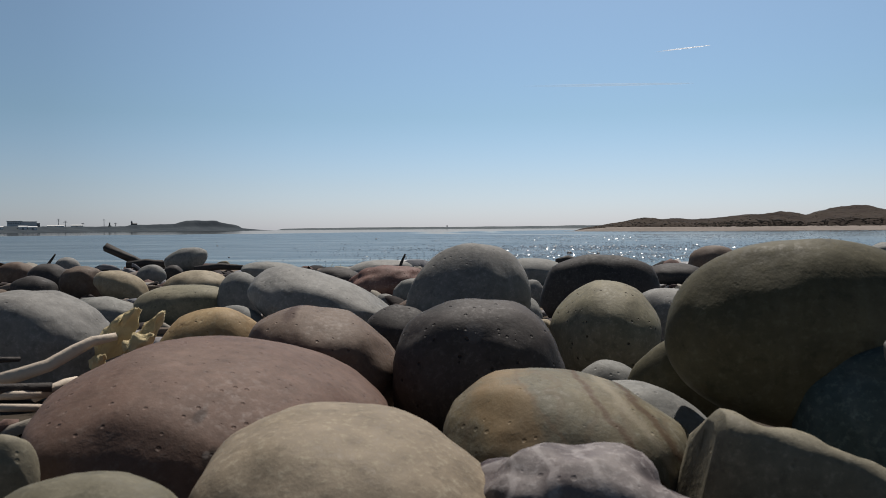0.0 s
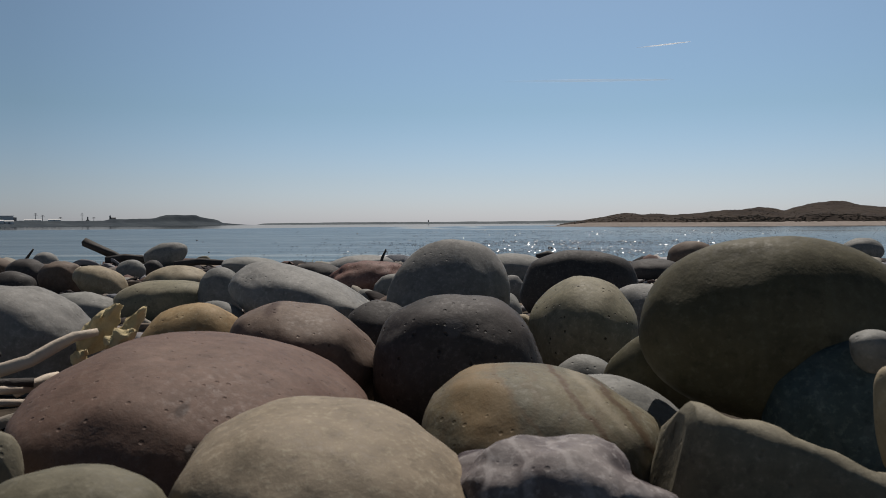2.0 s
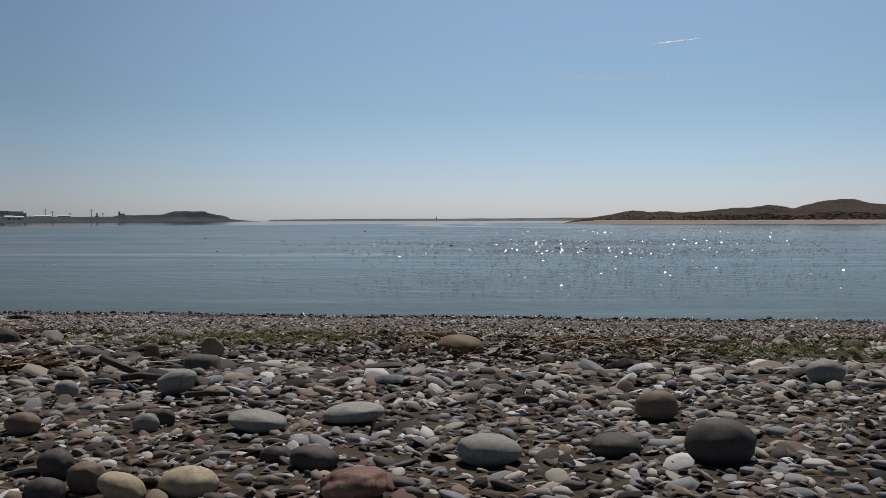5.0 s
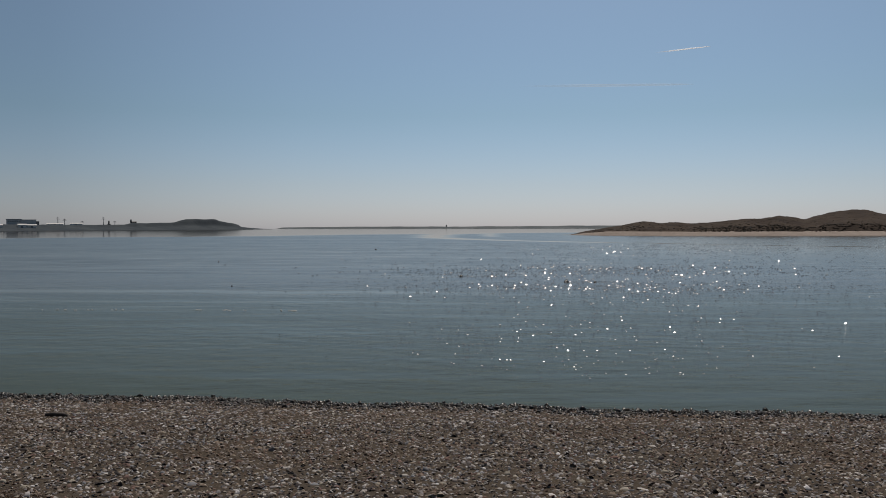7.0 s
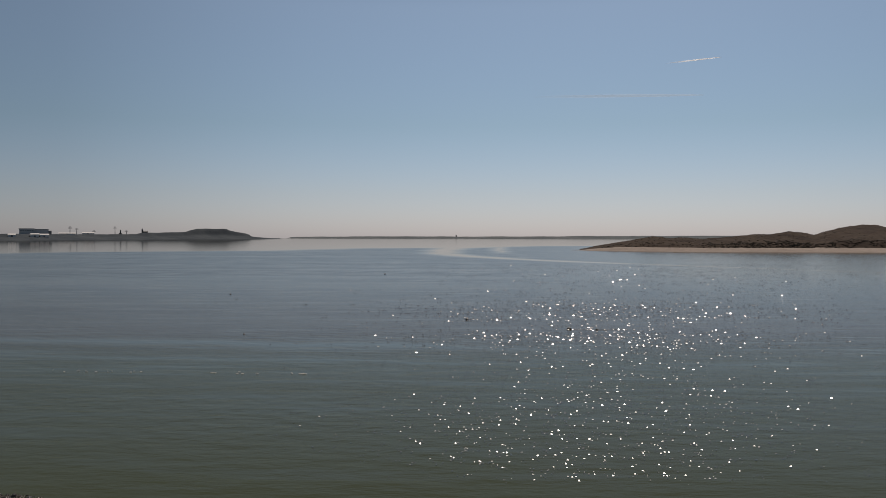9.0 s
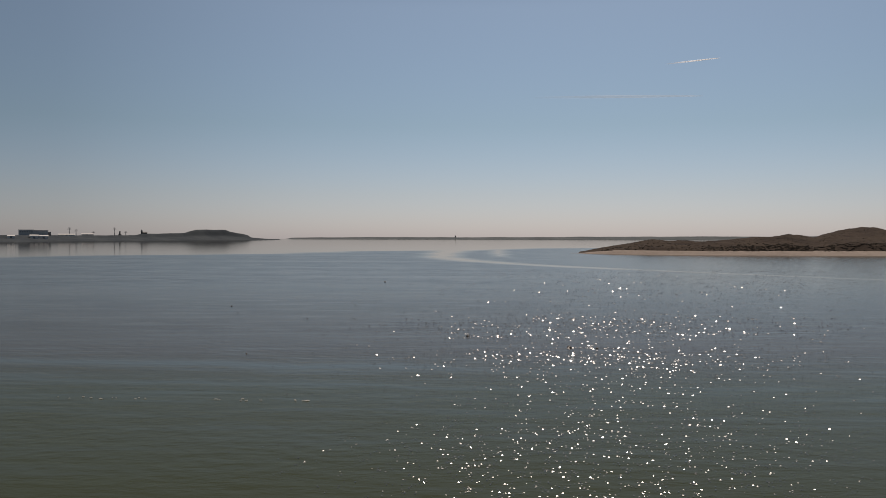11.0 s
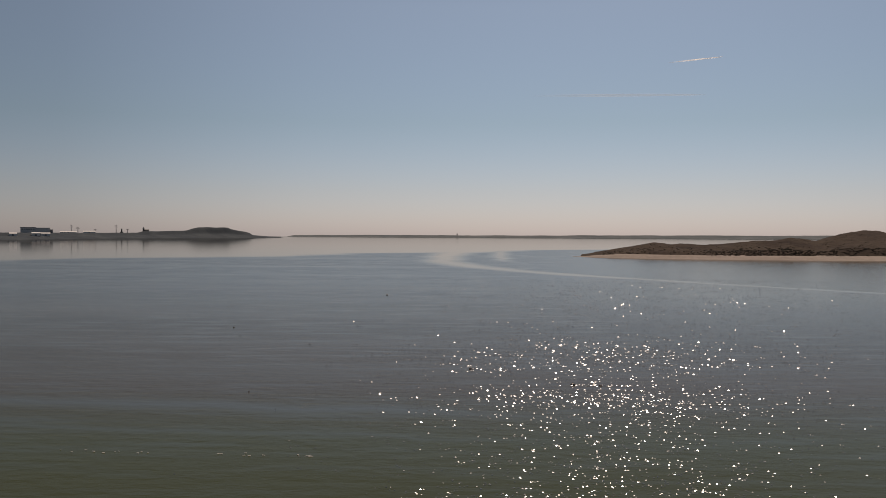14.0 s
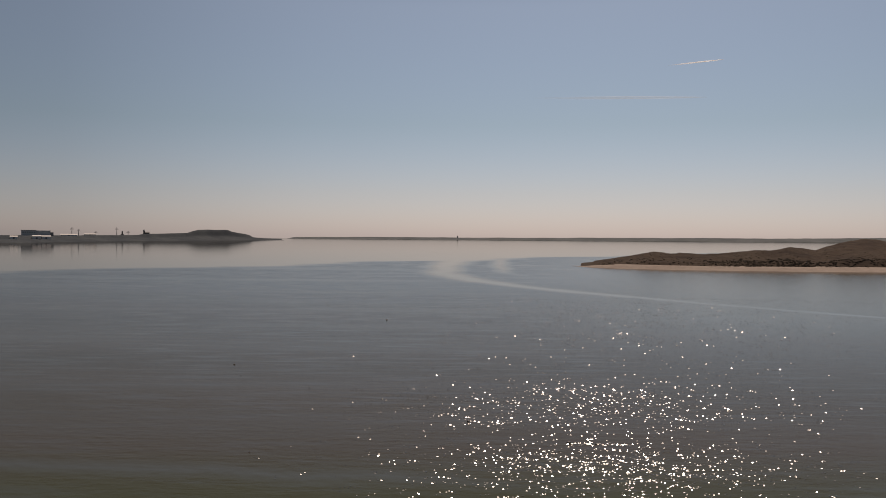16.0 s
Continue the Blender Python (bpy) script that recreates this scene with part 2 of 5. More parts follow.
def shingle_material(name, wet=False, objects=False):
    """Mixed beach shingle, each stone with its own colour."""
    m, n, l, p = material(name)
    if objects:
        rnd = n.new("ShaderNodeObjectInfo").outputs["Random"]
    else:
        rnd = n.new("ShaderNodeNewGeometry").outputs["Random Per Island"]
    k = 0.20 if wet else 1.0
    cols = [(0.24, 0.21, 0.18), (0.165, 0.15, 0.14), (0.31, 0.285, 0.24), (0.20, 0.15, 0.13), (0.28, 0.265, 0.25),
            (0.065, 0.058, 0.056), (0.14, 0.125, 0.11), (0.37, 0.35, 0.32), (0.10, 0.087, 0.083), (0.25, 0.21, 0.17), (0.25, 0.245, 0.24), (0.41, 0.395, 0.37)]
    stops = [(i / len(cols), tuple(0.270 * (c / 0.23) ** 1.6 * k * w for c, w in zip(col, (0.945, 1.0, 1.13)))) for i, col in enumerate(cols)]
    stops[-1] = (0.965, stops[-1][1])
    r = ramp(n, stops, True)
    l.new(rnd, r.inputs[0])
    v = coords(n, l)
    gn = noise_node(n, l, v, 160, 4, 0.65)
    geo = n.new("ShaderNodeNewGeometry")
    soil = ramp(n, [(0.48, (0, 0, 0)), (0.66, (0.5,) * 3)])
    l.new(noise_node(n, l, geo.outputs["Position"], 0.55, 5, 0.6), soil.inputs[0])
    stained = mix_rgb(n, l, soil.outputs[0], r.outputs[0], tuple(c * k for c in (0.20, 0.125, 0.075)))
    col = mix_rgb(n, l, 0.6, stained, mix_rgb(n, l, gn, tuple(0.14 * k for _ in range(3)), tuple(0.40 * k for _ in range(3))), "OVERLAY")
    l.new(col, p.inputs["Base Color"])
    p.inputs["Roughness"].default_value = 0.32 if wet else 0.8
    p.inputs["Specular IOR Level"].default_value = 0.22 if wet else 0.12
    bump(n, l, [(gn, 0.002, 0.4)], p.inputs["Normal"])
    return m


M_SHINGLE, M_WET, M_PIECE = shingle_material("shingle"), shingle_material("wet_shingle", wet=True), shingle_material("shingle_piece", objects=True)
M_WET_PIECE = shingle_material("wet_shingle_piece", wet=True, objects=True)


def ground_material():
    m, n, l, p = material("grit_and_gravel")
    v = coords(n, l)
    vor = node(n, "ShaderNodeTexVoronoi", Scale=38.0)
    l.new(v, vor.inputs["Vector"])
    r = ramp(n, [(0.0, (0.034, 0.028, 0.022)), (0.35, (0.055, 0.046, 0.037)), (0.65, (0.044, 0.038, 0.032)), (1.0, (0.085, 0.072, 0.058))])
    sep = n.new("ShaderNodeSeparateColor")
    l.new(vor.outputs["Color"], sep.inputs[0])
    l.new(sep.outputs[0], r.inputs[0])
    big = noise_node(n, l, v, 0.9, 5)
    col = mix_rgb(n, l, math_node(n, l, "MULTIPLY", big, 0.5), r.outputs[0], (0.085, 0.058, 0.036))
    l.new(col, p.inputs["Base Color"])
    p.inputs["Roughness"].default_value = 0.9
    p.inputs["Specular IOR Level"].default_value = 0.08
    bump(n, l, [(vor.outputs["Distance"], 0.012, 0.9), (noise_node(n, l, v, 140, 4), 0.004, 0.6)], p.inputs["Normal"])
    return m


def water_material():
    """Estuary water: turbid body, glossy wavelets; far off the ripples merge into gloss, with calm slicks between."""
    m, n, l, p = material("estuary_water")
    v = coords(n, l)
    tc = n.new("ShaderNodeTexCoord")
    sep = n.new("ShaderNodeSeparateXYZ")
    l.new(tc.outputs["Object"], sep.inputs[0])
    x, y = sep.outputs[0], sep.outputs[1]
    # calm reach far out towards the headland
    drift = math_node(n, l, "MULTIPLY", math_node(n, l, "SUBTRACT", noise_node(n, l, coords(n, l, (0.35, 1.0, 1.0)), 0.008, 5), 0.5), 240.0)
    side = math_node(n, l, "MULTIPLY", x, 1.2)
    reach = math_node(n, l, "SUBTRACT", math_node(n, l, "ADD", y, drift), math_node(n, l, "ADD", 560.0, side))
    calm_far = math_node(n, l, "MULTIPLY", reach, 0.025, True)
    # a smooth line of current that bends round the end of the spit
    near_arm = math_node(n, l, "MULTIPLY", math_node(n, l, "POWER", math_node(n, l, "MAXIMUM", math_node(n, l, "SUBTRACT", 410.0, y), 0.0), 2.0), 0.00183)
    past = math_node(n, l, "MAXIMUM", math_node(n, l, "SUBTRACT", y, 410.0), 0.0)
    far_arm = math_node(n, l, "DIVIDE", math_node(n, l, "MULTIPLY", math_node(n, l, "POWER", past, 2.0), 0.11), math_node(n, l, "ADD", past, 300.0))
    wob = math_node(n, l, "MULTIPLY", math_node(n, l, "SUBTRACT", noise_node(n, l, v, 0.02, 4), 0.5), 14.0)
    off = math_node(n, l, "SUBTRACT", math_node(n, l, "ADD", x, wob), math_node(n, l, "SUBTRACT", math_node(n, l, "ADD", near_arm, far_arm), 5.0))
    ring = math_node(n, l, "DIVIDE", math_node(n, l, "ABSOLUTE", off), math_node(n, l, "MULTIPLY", y, 0.034))
    ring = math_node(n, l, "SUBTRACT", 1.15, ring, True)
    inner = math_node(n, l, "DIVIDE", math_node(n, l, "ABSOLUTE", math_node(n, l, "SUBTRACT", off, 30.0)), math_node(n, l, "MULTIPLY", y, 0.02))
    inner = math_node(n, l, "MULTIPLY", math_node(n, l, "SUBTRACT", 1.0, inner, True), math_node(n, l, "MULTIPLY", math_node(n, l, "SUBTRACT", y, 330.0), 0.01, True))
    ring = math_node(n, l, "MAXIMUM", ring, math_node(n, l, "MULTIPLY", inner, 0.8))
    # two narrow slicks drawn out along the near current
    sway = math_node(n, l, "MULTIPLY", math_node(n, l, "SUBTRACT", noise_node(n, l, coords(n, l, (1.0, 0.3, 1.0)), 0.06, 4, 0.6), 0.5), 9.0)
    west = math_node(n, l, "MULTIPLY", math_node(n, l, "SUBTRACT", 14.0, x), 0.06, True)
    run_y = math_node(n, l, "ADD", math_node(n, l, "ADD", y, sway), math_node(n, l, "MULTIPLY", x, 0.10))
    slicks = None
    for at, half, amount in ((58.5, 2.6, 0.95), (51.5, 1.1, 0.7)):
        d = math_node(n, l, "SUBTRACT", 1.0, math_node(n, l, "DIVIDE", math_node(n, l, "ABSOLUTE", math_node(n, l, "SUBTRACT", run_y, at)), half), True)
        d = math_node(n, l, "MULTIPLY", math_node(n, l, "MULTIPLY", d, amount), west)
        slicks = d if slicks is None else math_node(n, l, "MAXIMUM", slicks, d)
    ring = math_node(n, l, "MAXIMUM", ring, slicks)
    # smoother water in the lee of the spit
    lee = math_node(n, l, "MULTIPLY", math_node(n, l, "SUBTRACT", math_node(n, l, "DIVIDE", x, y), 0.04), 4.0, True)
    lee = math_node(n, l, "MULTIPLY", math_node(n, l, "MULTIPLY", lee, 0.62), math_node(n, l, "MULTIPLY", math_node(n, l, "SUBTRACT", y, 70.0), 0.01, True))
    sl = ramp(n, [(0.45, (0, 0, 0)), (0.72, (1, 1, 1))])
    l.new(noise_node(n, l, coords(n, l, (0.10, 1.0, 1.0)), 0.05, 5, 0.6), sl.inputs[0])
    fine_sl = ramp(n, [(0.52, (0, 0, 0)), (0.66, (1, 1, 1))])
    l.new(noise_node(n, l, coords(n, l, (0.06, 1.0, 1.0)), 0.22, 4, 0.6), fine_sl.inputs[0])
    patch = ramp(n, [(0.46, (0, 0, 0)), (0.66, (0.55,) * 3)])
    l.new(noise_node(n, l, coords(n, l, (0.16, 1.0, 1.0)), 0.55, 4, 0.65), patch.inputs[0])
    slick = math_node(n, l, "MAXIMUM", math_node(n, l, "MAXIMUM", patch.outputs[0], math_node(n, l, "MULTIPLY", sl.outputs[0], 0.45)), math_node(n, l, "MULTIPLY", math_node(n, l, "MULTIPLY", fine_sl.outputs[0], sl.outputs[0]), 0.9))
    calm = math_node(n, l, "MAXIMUM", math_node(n, l, "MAXIMUM", calm_far, ring), math_node(n, l, "MAXIMUM", slick, lee))
    far = math_node(n, l, "MULTIPLY", math_node(n, l, "SUBTRACT", y, 120.0), 0.008, True)
    lively = math_node(n, l, "SUBTRACT", 1.0, calm)
    rough = math_node(n, l, "ADD", math_node(n, l, "MULTIPLY", far, math_node(n, l, "MULTIPLY", lively, 0.03)), math_node(n, l, "ADD", 0.07, math_node(n, l, "MULTIPLY", lively, 0.16)))
    turb = ramp(n, [(0.35, (0.049, 0.044, 0.028)), (0.65, (0.059, 0.048, 0.030))])
    l.new(noise_node(n, l, coords(n, l, (0.4, 1.0, 1.0)), 0.02, 4), turb.inputs[0])
    body = n.new("ShaderNodeBsdfDiffuse")
    shoal = math_node(n, l, "MULTIPLY", math_node(n, l, "SUBTRACT", math_node(n, l, "ADD", 68.0, math_node(n, l, "MULTIPLY", drift, 0.05)), y), 0.06, True)
    l.new(mix_rgb(n, l, shoal, turb.outputs[0], (0.044, 0.051, 0.021)), body.inputs["Color"])
    gloss = n.new("ShaderNodeBsdfGlossy")
    gloss.distribution = "BECKMANN"
    l.new(rough, gloss.inputs["Roughness"])
    swell = node(n, "ShaderNodeBump", Distance=0.09)
    l.new(noise_node(n, l, coords(n, l, (0.45, 1.0, 1.0)), 0.9, 3, 0.6), swell.inputs["Height"])
    chop = node(n, "ShaderNodeBump", Distance=0.010)
    l.new(noise_node(n, l, coords(n, l, (0.6, 1.0, 1.0)), 8.0, 2, 0.5), chop.inputs["Height"])
    l.new(swell.outputs[0], chop.inputs["Normal"])
    for b in (swell, chop):
        l.new(math_node(n, l, "MULTIPLY", lively, 0.95), b.inputs["Strength"])
    l.new(chop.outputs[0], gloss.inputs["Normal"])
    fres = node(n, "ShaderNodeFresnel", IOR=1.333)
    top = math_node(n, l, "ADD", 0.60, math_node(n, l, "MULTIPLY", calm, 0.37))
    mix = n.new("ShaderNodeMixShader")
    slant = math_node(n, l, "POWER", fres.outputs[0], math_node(n, l, "ADD", 1.0, math_node(n, l, "MULTIPLY", lively, 0.33)))
    l.new(math_node(n, l, "MINIMUM", slant, top), mix.inputs[0])
    l.new(body.outputs[0], mix.inputs[1])
    l.new(gloss.outputs[0], mix.inputs[2])
    n.remove(p)
    l.new(mix.outputs[0], n["Material Output"].inputs["Surface"])
    return m


def ripple_material():
    """Steep little ripple faces, roughened by finer capillary waves."""
    m, n, l, p = material("brightened_ripple_faces")
    body = n.new("ShaderNodeBsdfDiffuse")
    # body colour lifted to stand in for sky sheen the tilted faces lose
    body.inputs["Color"].default_value = (0.085, 0.088, 0.076, 1)
    gloss = n.new("ShaderNodeBsdfGlossy")
    gloss.distribution = "BECKMANN"
    gloss.inputs["Roughness"].default_value = 0.27
    mix = n.new("ShaderNodeMixShader")
    # fixed gloss share, set high to brighten the faces
    mix.inputs[0].default_value = 0.42
    l.new(body.outputs[0], mix.inputs[1])
    l.new(gloss.outputs[0], mix.inputs[2])
    n.remove(p)
    l.new(mix.outputs[0], n["Material Output"].inputs["Surface"])
    return m


def land_material(name, cols, scale, rough=0.95):
    m, n, l, p = material(name)
    v = coords(n, l)
    a = noise_node(n, l, v, scale, 6, 0.65)
    r = ramp(n, [(0.30 + 0.4 * i / (len(cols) - 1), c) for i, c in enumerate(cols)])
    l.new(a, r.inputs[0])
    f = noise_node(n, l, v, scale * 11, 4, 0.6)
    l.new(mix_rgb(n, l, 0.4, r.outputs[0], mix_rgb(n, l, f, (0.08,) * 3, (0.7,) * 3), "OVERLAY"), p.inputs["Base Color"])
    p.inputs["Roughness"].default_value = rough
    p.inputs["Specular IOR Level"].default_value = 0.03
    bump(n, l, [(a, 1.2 / scale * 0.1, 0.6)], p.inputs["Normal"])
    return m


def plain_material(name, col, rough=0.8, spread=0.25, scale=60.0, rel=0.001):
    m, n, l, p = material(name)
    v = coords(n, l)
    f = noise_node(n, l, v, scale, 5, 0.65)
    lo, hi = tuple(c * (1 - spread) for c in col), tuple(min(1, c * (1 + spread)) for c in col)
    l.new(mix_rgb(n, l, f, lo, hi), p.inputs["Base Color"])
    p.inputs["Roughness"].default_value = rough
    bump(n, l, [(f, rel, 0.5)], p.inputs["Normal"])
    return m


def island_material(name, cols, rough=0.85):
    m, n, l, p = material(name)
    r = ramp(n, [(i / (len(cols) - 1), c) for i, c in enumerate(cols)])
    l.new(n.new("ShaderNodeNewGeometry").outputs["Random Per Island"], r.inputs[0])
    l.new(r.outputs[0], p.inputs["Base Color"])
    p.inputs["Roughness"].default_value = rough
    p.inputs["Specular IOR Level"].default_value = 0.08
    return m


M_GROUND, M_WATER, M_RIPPLE = ground_material(), water_material(), ripple_material()
M_DEBRIS = island_material("dry_wrack", [(0.050, 0.026, 0.016), (0.075, 0.041, 0.024), (0.105, 0.066, 0.038), (0.034, 0.021, 0.015), (0.085, 0.048, 0.028)])
M_STRAW = island_material("pale_straw", [(0.48, 0.41, 0.29), (0.38, 0.30, 0.19), (0.55, 0.49, 0.38)])
M_GRASS = island_material("beach_grass", [(0.07, 0.10, 0.03), (0.11, 0.135, 0.04), (0.16, 0.15, 0.06)])
M_SAND = land_material("pale_sand", [(0.275, 0.238, 0.212), (0.325, 0.284, 0.256), (0.245, 0.212, 0.190)], 0.05)
M_DUNE = land_material("dune_grass", [(0.042, 0.034, 0.030), (0.058, 0.046, 0.039), (0.076, 0.061, 0.050), (0.047, 0.039, 0.034)], 0.05)
M_SCRUB = island_material("dune_scrub", [(0.050, 0.042, 0.035), (0.064, 0.054, 0.044), (0.076, 0.064, 0.050), (0.056, 0.047, 0.039)])
# blue-grey lift in both land colours stands in for distance haze
M_COAST = land_material("hazed_coast_turf", [(0.046, 0.057, 0.069), (0.064, 0.077, 0.089), (0.083, 0.098, 0.108)], 0.012)
M_FAR = land_material("hazed_far_shore_land", [(0.090, 0.108, 0.120), (0.122, 0.140, 0.149), (0.149, 0.168, 0.182)], 0.006)
# grey lifted well up to imitate haze in front of distant walls
M_CLAD = plain_material("hazed_grey_cladding", (0.62, 0.62, 0.62), 0.6, 0.12, 0.3, 0.02)
M_ROOF = plain_material("dark_roof", (0.22, 0.225, 0.24), 0.7, 0.15, 0.4, 0.02)
M_WHITE = plain_material("white_cladding", (0.80, 0.80, 0.78), 0.5, 0.06, 0.4, 0.01)
M_STEEL = plain_material("weathered_steel", (0.18, 0.18, 0.19), 0.6, 0.2, 2.0, 0.002)
M_MASONRY = plain_material("dark_masonry", (0.13, 0.12, 0.115), 0.9, 0.2, 0.8, 0.03)
M_DARKWOOD = plain_material("dark_driftwood", (0.045, 0.038, 0.034), 0.8, 0.5, 90, 0.003)
M_REED = plain_material("dry_reed", (0.58, 0.49, 0.39), 0.7, 0.25, 150, 0.001)
# base colour raised to replace sunlight shining through the blades
M_LEAF = plain_material("withered_leaf", (0.60, 0.49, 0.27), 0.8, 0.4, 85, 0.004)
M_FOAM = plain_material("sea_foam", (0.42, 0.42, 0.40), 0.8, 0.12, 30, 0.004)
M_BUOY = plain_material("dark_buoy", (0.05, 0.045, 0.045), 0.5, 0.4, 8, 0.004)


# ---------------------------------------------------------------- mesh helpers
def mesh_object(name, verts, faces, mat, smooth=True, parent=None, label=""):
    me = bpy.data.meshes.new(name)
    me.from_pydata(verts, [], faces)
    me.materials.append(mat)
    if smooth:
        me.shade_smooth()
    ob = new(name, me)
    ob.parent = parent
    return tagged(ob, label)


def part(name, bm, mat, parent, label="", smooth=False):
    me = bpy.data.meshes.new(name)
    bmesh.ops.recalc_face_normals(bm, faces=bm.faces)
    bm.to_mesh(me)
    bm.free()
    me.materials.append(mat)
    if smooth:
        me.shade_smooth()
    ob = new(name, me)
    ob.parent = parent
    return tagged(ob, label)


def empty(name, x, y, z, turn=0):
    ob = new(name)
    ob.matrix_world = pose(x, y, z, 0, 0, turn)
    return ob


def ico(level):
    bm = bmesh.new()
    bmesh.ops.create_icosphere(bm, subdivisions=level, radius=1.0)
    v = np.array([q.co[:] for q in bm.verts])
    f = np.array([[q.index for q in t.verts] for t in bm.faces])
    bm.free()
    return v, f


def box(bm, x0, x1, y0, y1, z0, z1):
    vs = [bm.verts.new(p) for p in ((x0, y0, z0), (x1, y0, z0), (x1, y1, z0), (x0, y1, z0), (x0, y0, z1), (x1, y0, z1), (x1, y1, z1), (x0, y1, z1))]
    for f in ((0, 3, 2, 1), (4, 5, 6, 7), (0, 1, 5, 4), (1, 2, 6, 5), (2, 3, 7, 6), (3, 0, 4, 7)):
        bm.faces.new([vs[i] for i in f])


def tube(bm, points, radii, sides=8):
    """A closed, tapering tube along points."""
    rings = []
    pts = [Vector(p) for p in points]
    for i, p in enumerate(pts):
        d = (pts[min(i + 1, len(pts) - 1)] - pts[max(i - 1, 0)]).normalized()
        side = d.cross(Vector((0, 0, 1)))
        side = side.normalized() if side.length > 1e-4 else Vector((1, 0, 0))
        up = side.cross(d)
        rings.append([bm.verts.new(p + radii[i] * (math.cos(a) * side + math.sin(a) * up)) for a in (2 * math.pi * k / sides for k in range(sides))])
    for a, b in zip(rings, rings[1:]):
        for k in range(sides):
            bm.faces.new((a[k], a[(k + 1) % sides], b[(k + 1) % sides], b[k]))
    bm.faces.new(rings[0])
    bm.faces.new(rings[-1])


def cluster(name, template, mats4, mat, label, category, smooth=True):
    """Many small pieces as one mesh: template (verts, faces) list, each piece an index and a 4x4 matrix."""
    vs, fs, off = [], [], 0
    for k, m in mats4:
        v, f = template[k]
        vs.append(v @ m[:3, :3].T + m[:3, 3])
        fs.append(f + off)
        off += len(v)
    vs, fs = np.concatenate(vs), np.concatenate(fs)
    me = bpy.data.meshes.new(name)
    me.vertices.add(len(vs))
    me.vertices.foreach_set("co", vs.astype(np.float32).ravel())
    me.loops.add(fs.size)
    me.loops.foreach_set("vertex_index", fs.astype(np.int32).ravel())
    me.polygons.add(len(fs))
    me.polygons.foreach_set("loop_start", np.arange(0, fs.size, fs.shape[1], dtype=np.int32))
    me.update(calc_edges=True)
    me.validate()
    me.materials.append(mat)
    if smooth:
        me.shade_smooth()
    return tagged(new(name, me), label, category, "", "stuff")


def turn_matrix(loc, rx, ry, rz, sx, sy, sz):
    return np.array(Matrix.LocRotScale(loc, Euler((rx, ry, rz)), (sx, sy, sz)))


# ---------------------------------------------------------------- beach and water
CREST = 1.818


def smooth01(a, b, t):
    t = max(0.0, min(1.0, (t - a) / (b - a)))
    return t * t * (3 - 2 * t)


def edge_y(x):
    x = max(-40.0, min(40.0, x))
    return 24.35 - 0.13 * (x - 0.9) + 0.12 * math.sin(x * 0.9) + 0.07 * math.sin(x * 2.3 + 1)


def beach(x, y):
    s = edge_y(x) - y
    if s < 0:
        return max(-4.0, 0.09 * s)
    z = 0.07 * s + 0.00245 * s * s
    k = 0.12
    h = max(k - abs(z - CREST), 0) / k
    z = min(z, CREST) - h * h * k * 0.25
    bank = 0.06 * smooth01(7.6, 6.95, y)
    return z + bank + 0.010 * noise.noise((x * 0.9, y * 0.9, 0)) + 0.02 * max(0.0, min(1.0, (s - 24) / 30)) * (s - 24)


def sheet(name, xs, ys, height, mat):
    verts = [(x, y, height(x, y)) for y in ys for x in xs]
    w = len(xs)
    faces = [(j * w + i, j * w + i + 1, (j + 1) * w + i + 1, (j + 1) * w + i) for j in range(len(ys) - 1) for i in range(w - 1)]
    return mesh_object(name, verts, faces, mat)


xs = [-4900, -2000, -600, -150, -60, -30] + [-16 + 0.22 * i for i in range(155)] + [30, 60, 150, 600, 2000, 4900]
ys = [-4900, -2000, -600, -150, -60, -25, -10, -4, 0, 2] + [3 + 0.2 * i for i in range(115)] + [30, 40, 70, 110, 4900]
ground = sheet("ground", xs, ys, lambda x, y: beach(x, y) if y < 100 else -4.0, M_GROUND)
tagged(ground, "grey-brown gravelly beach sloping down to the water", "beach", "", "structure")


def liveliness(x, y):
    """Gusts, bands of current and a calmer margin."""
    g = 0.78 + 0.22 * np.sin(x * 0.05 + 2.0 * np.sin(y * 0.031) + 1.1) + 0.25 * np.sin(y * 0.24 - 0.75 + 0.9 * np.sin(x * 0.045) + 0.5 * np.sin(x * 0.11 + 2)) + 0.15 * np.sin(y * 0.41 + x * 0.03)
    g = g + 0.12 * np.sin(x * 0.37 + 1.5 * np.sin(y * 0.23)) * np.sin(y * 0.67 + 0.8 * np.sin(x * 0.19))
    return np.clip(g * (0.55 + 0.45 * np.clip((y - 27) / 12, 0, 1)), 0.05, 1.4)


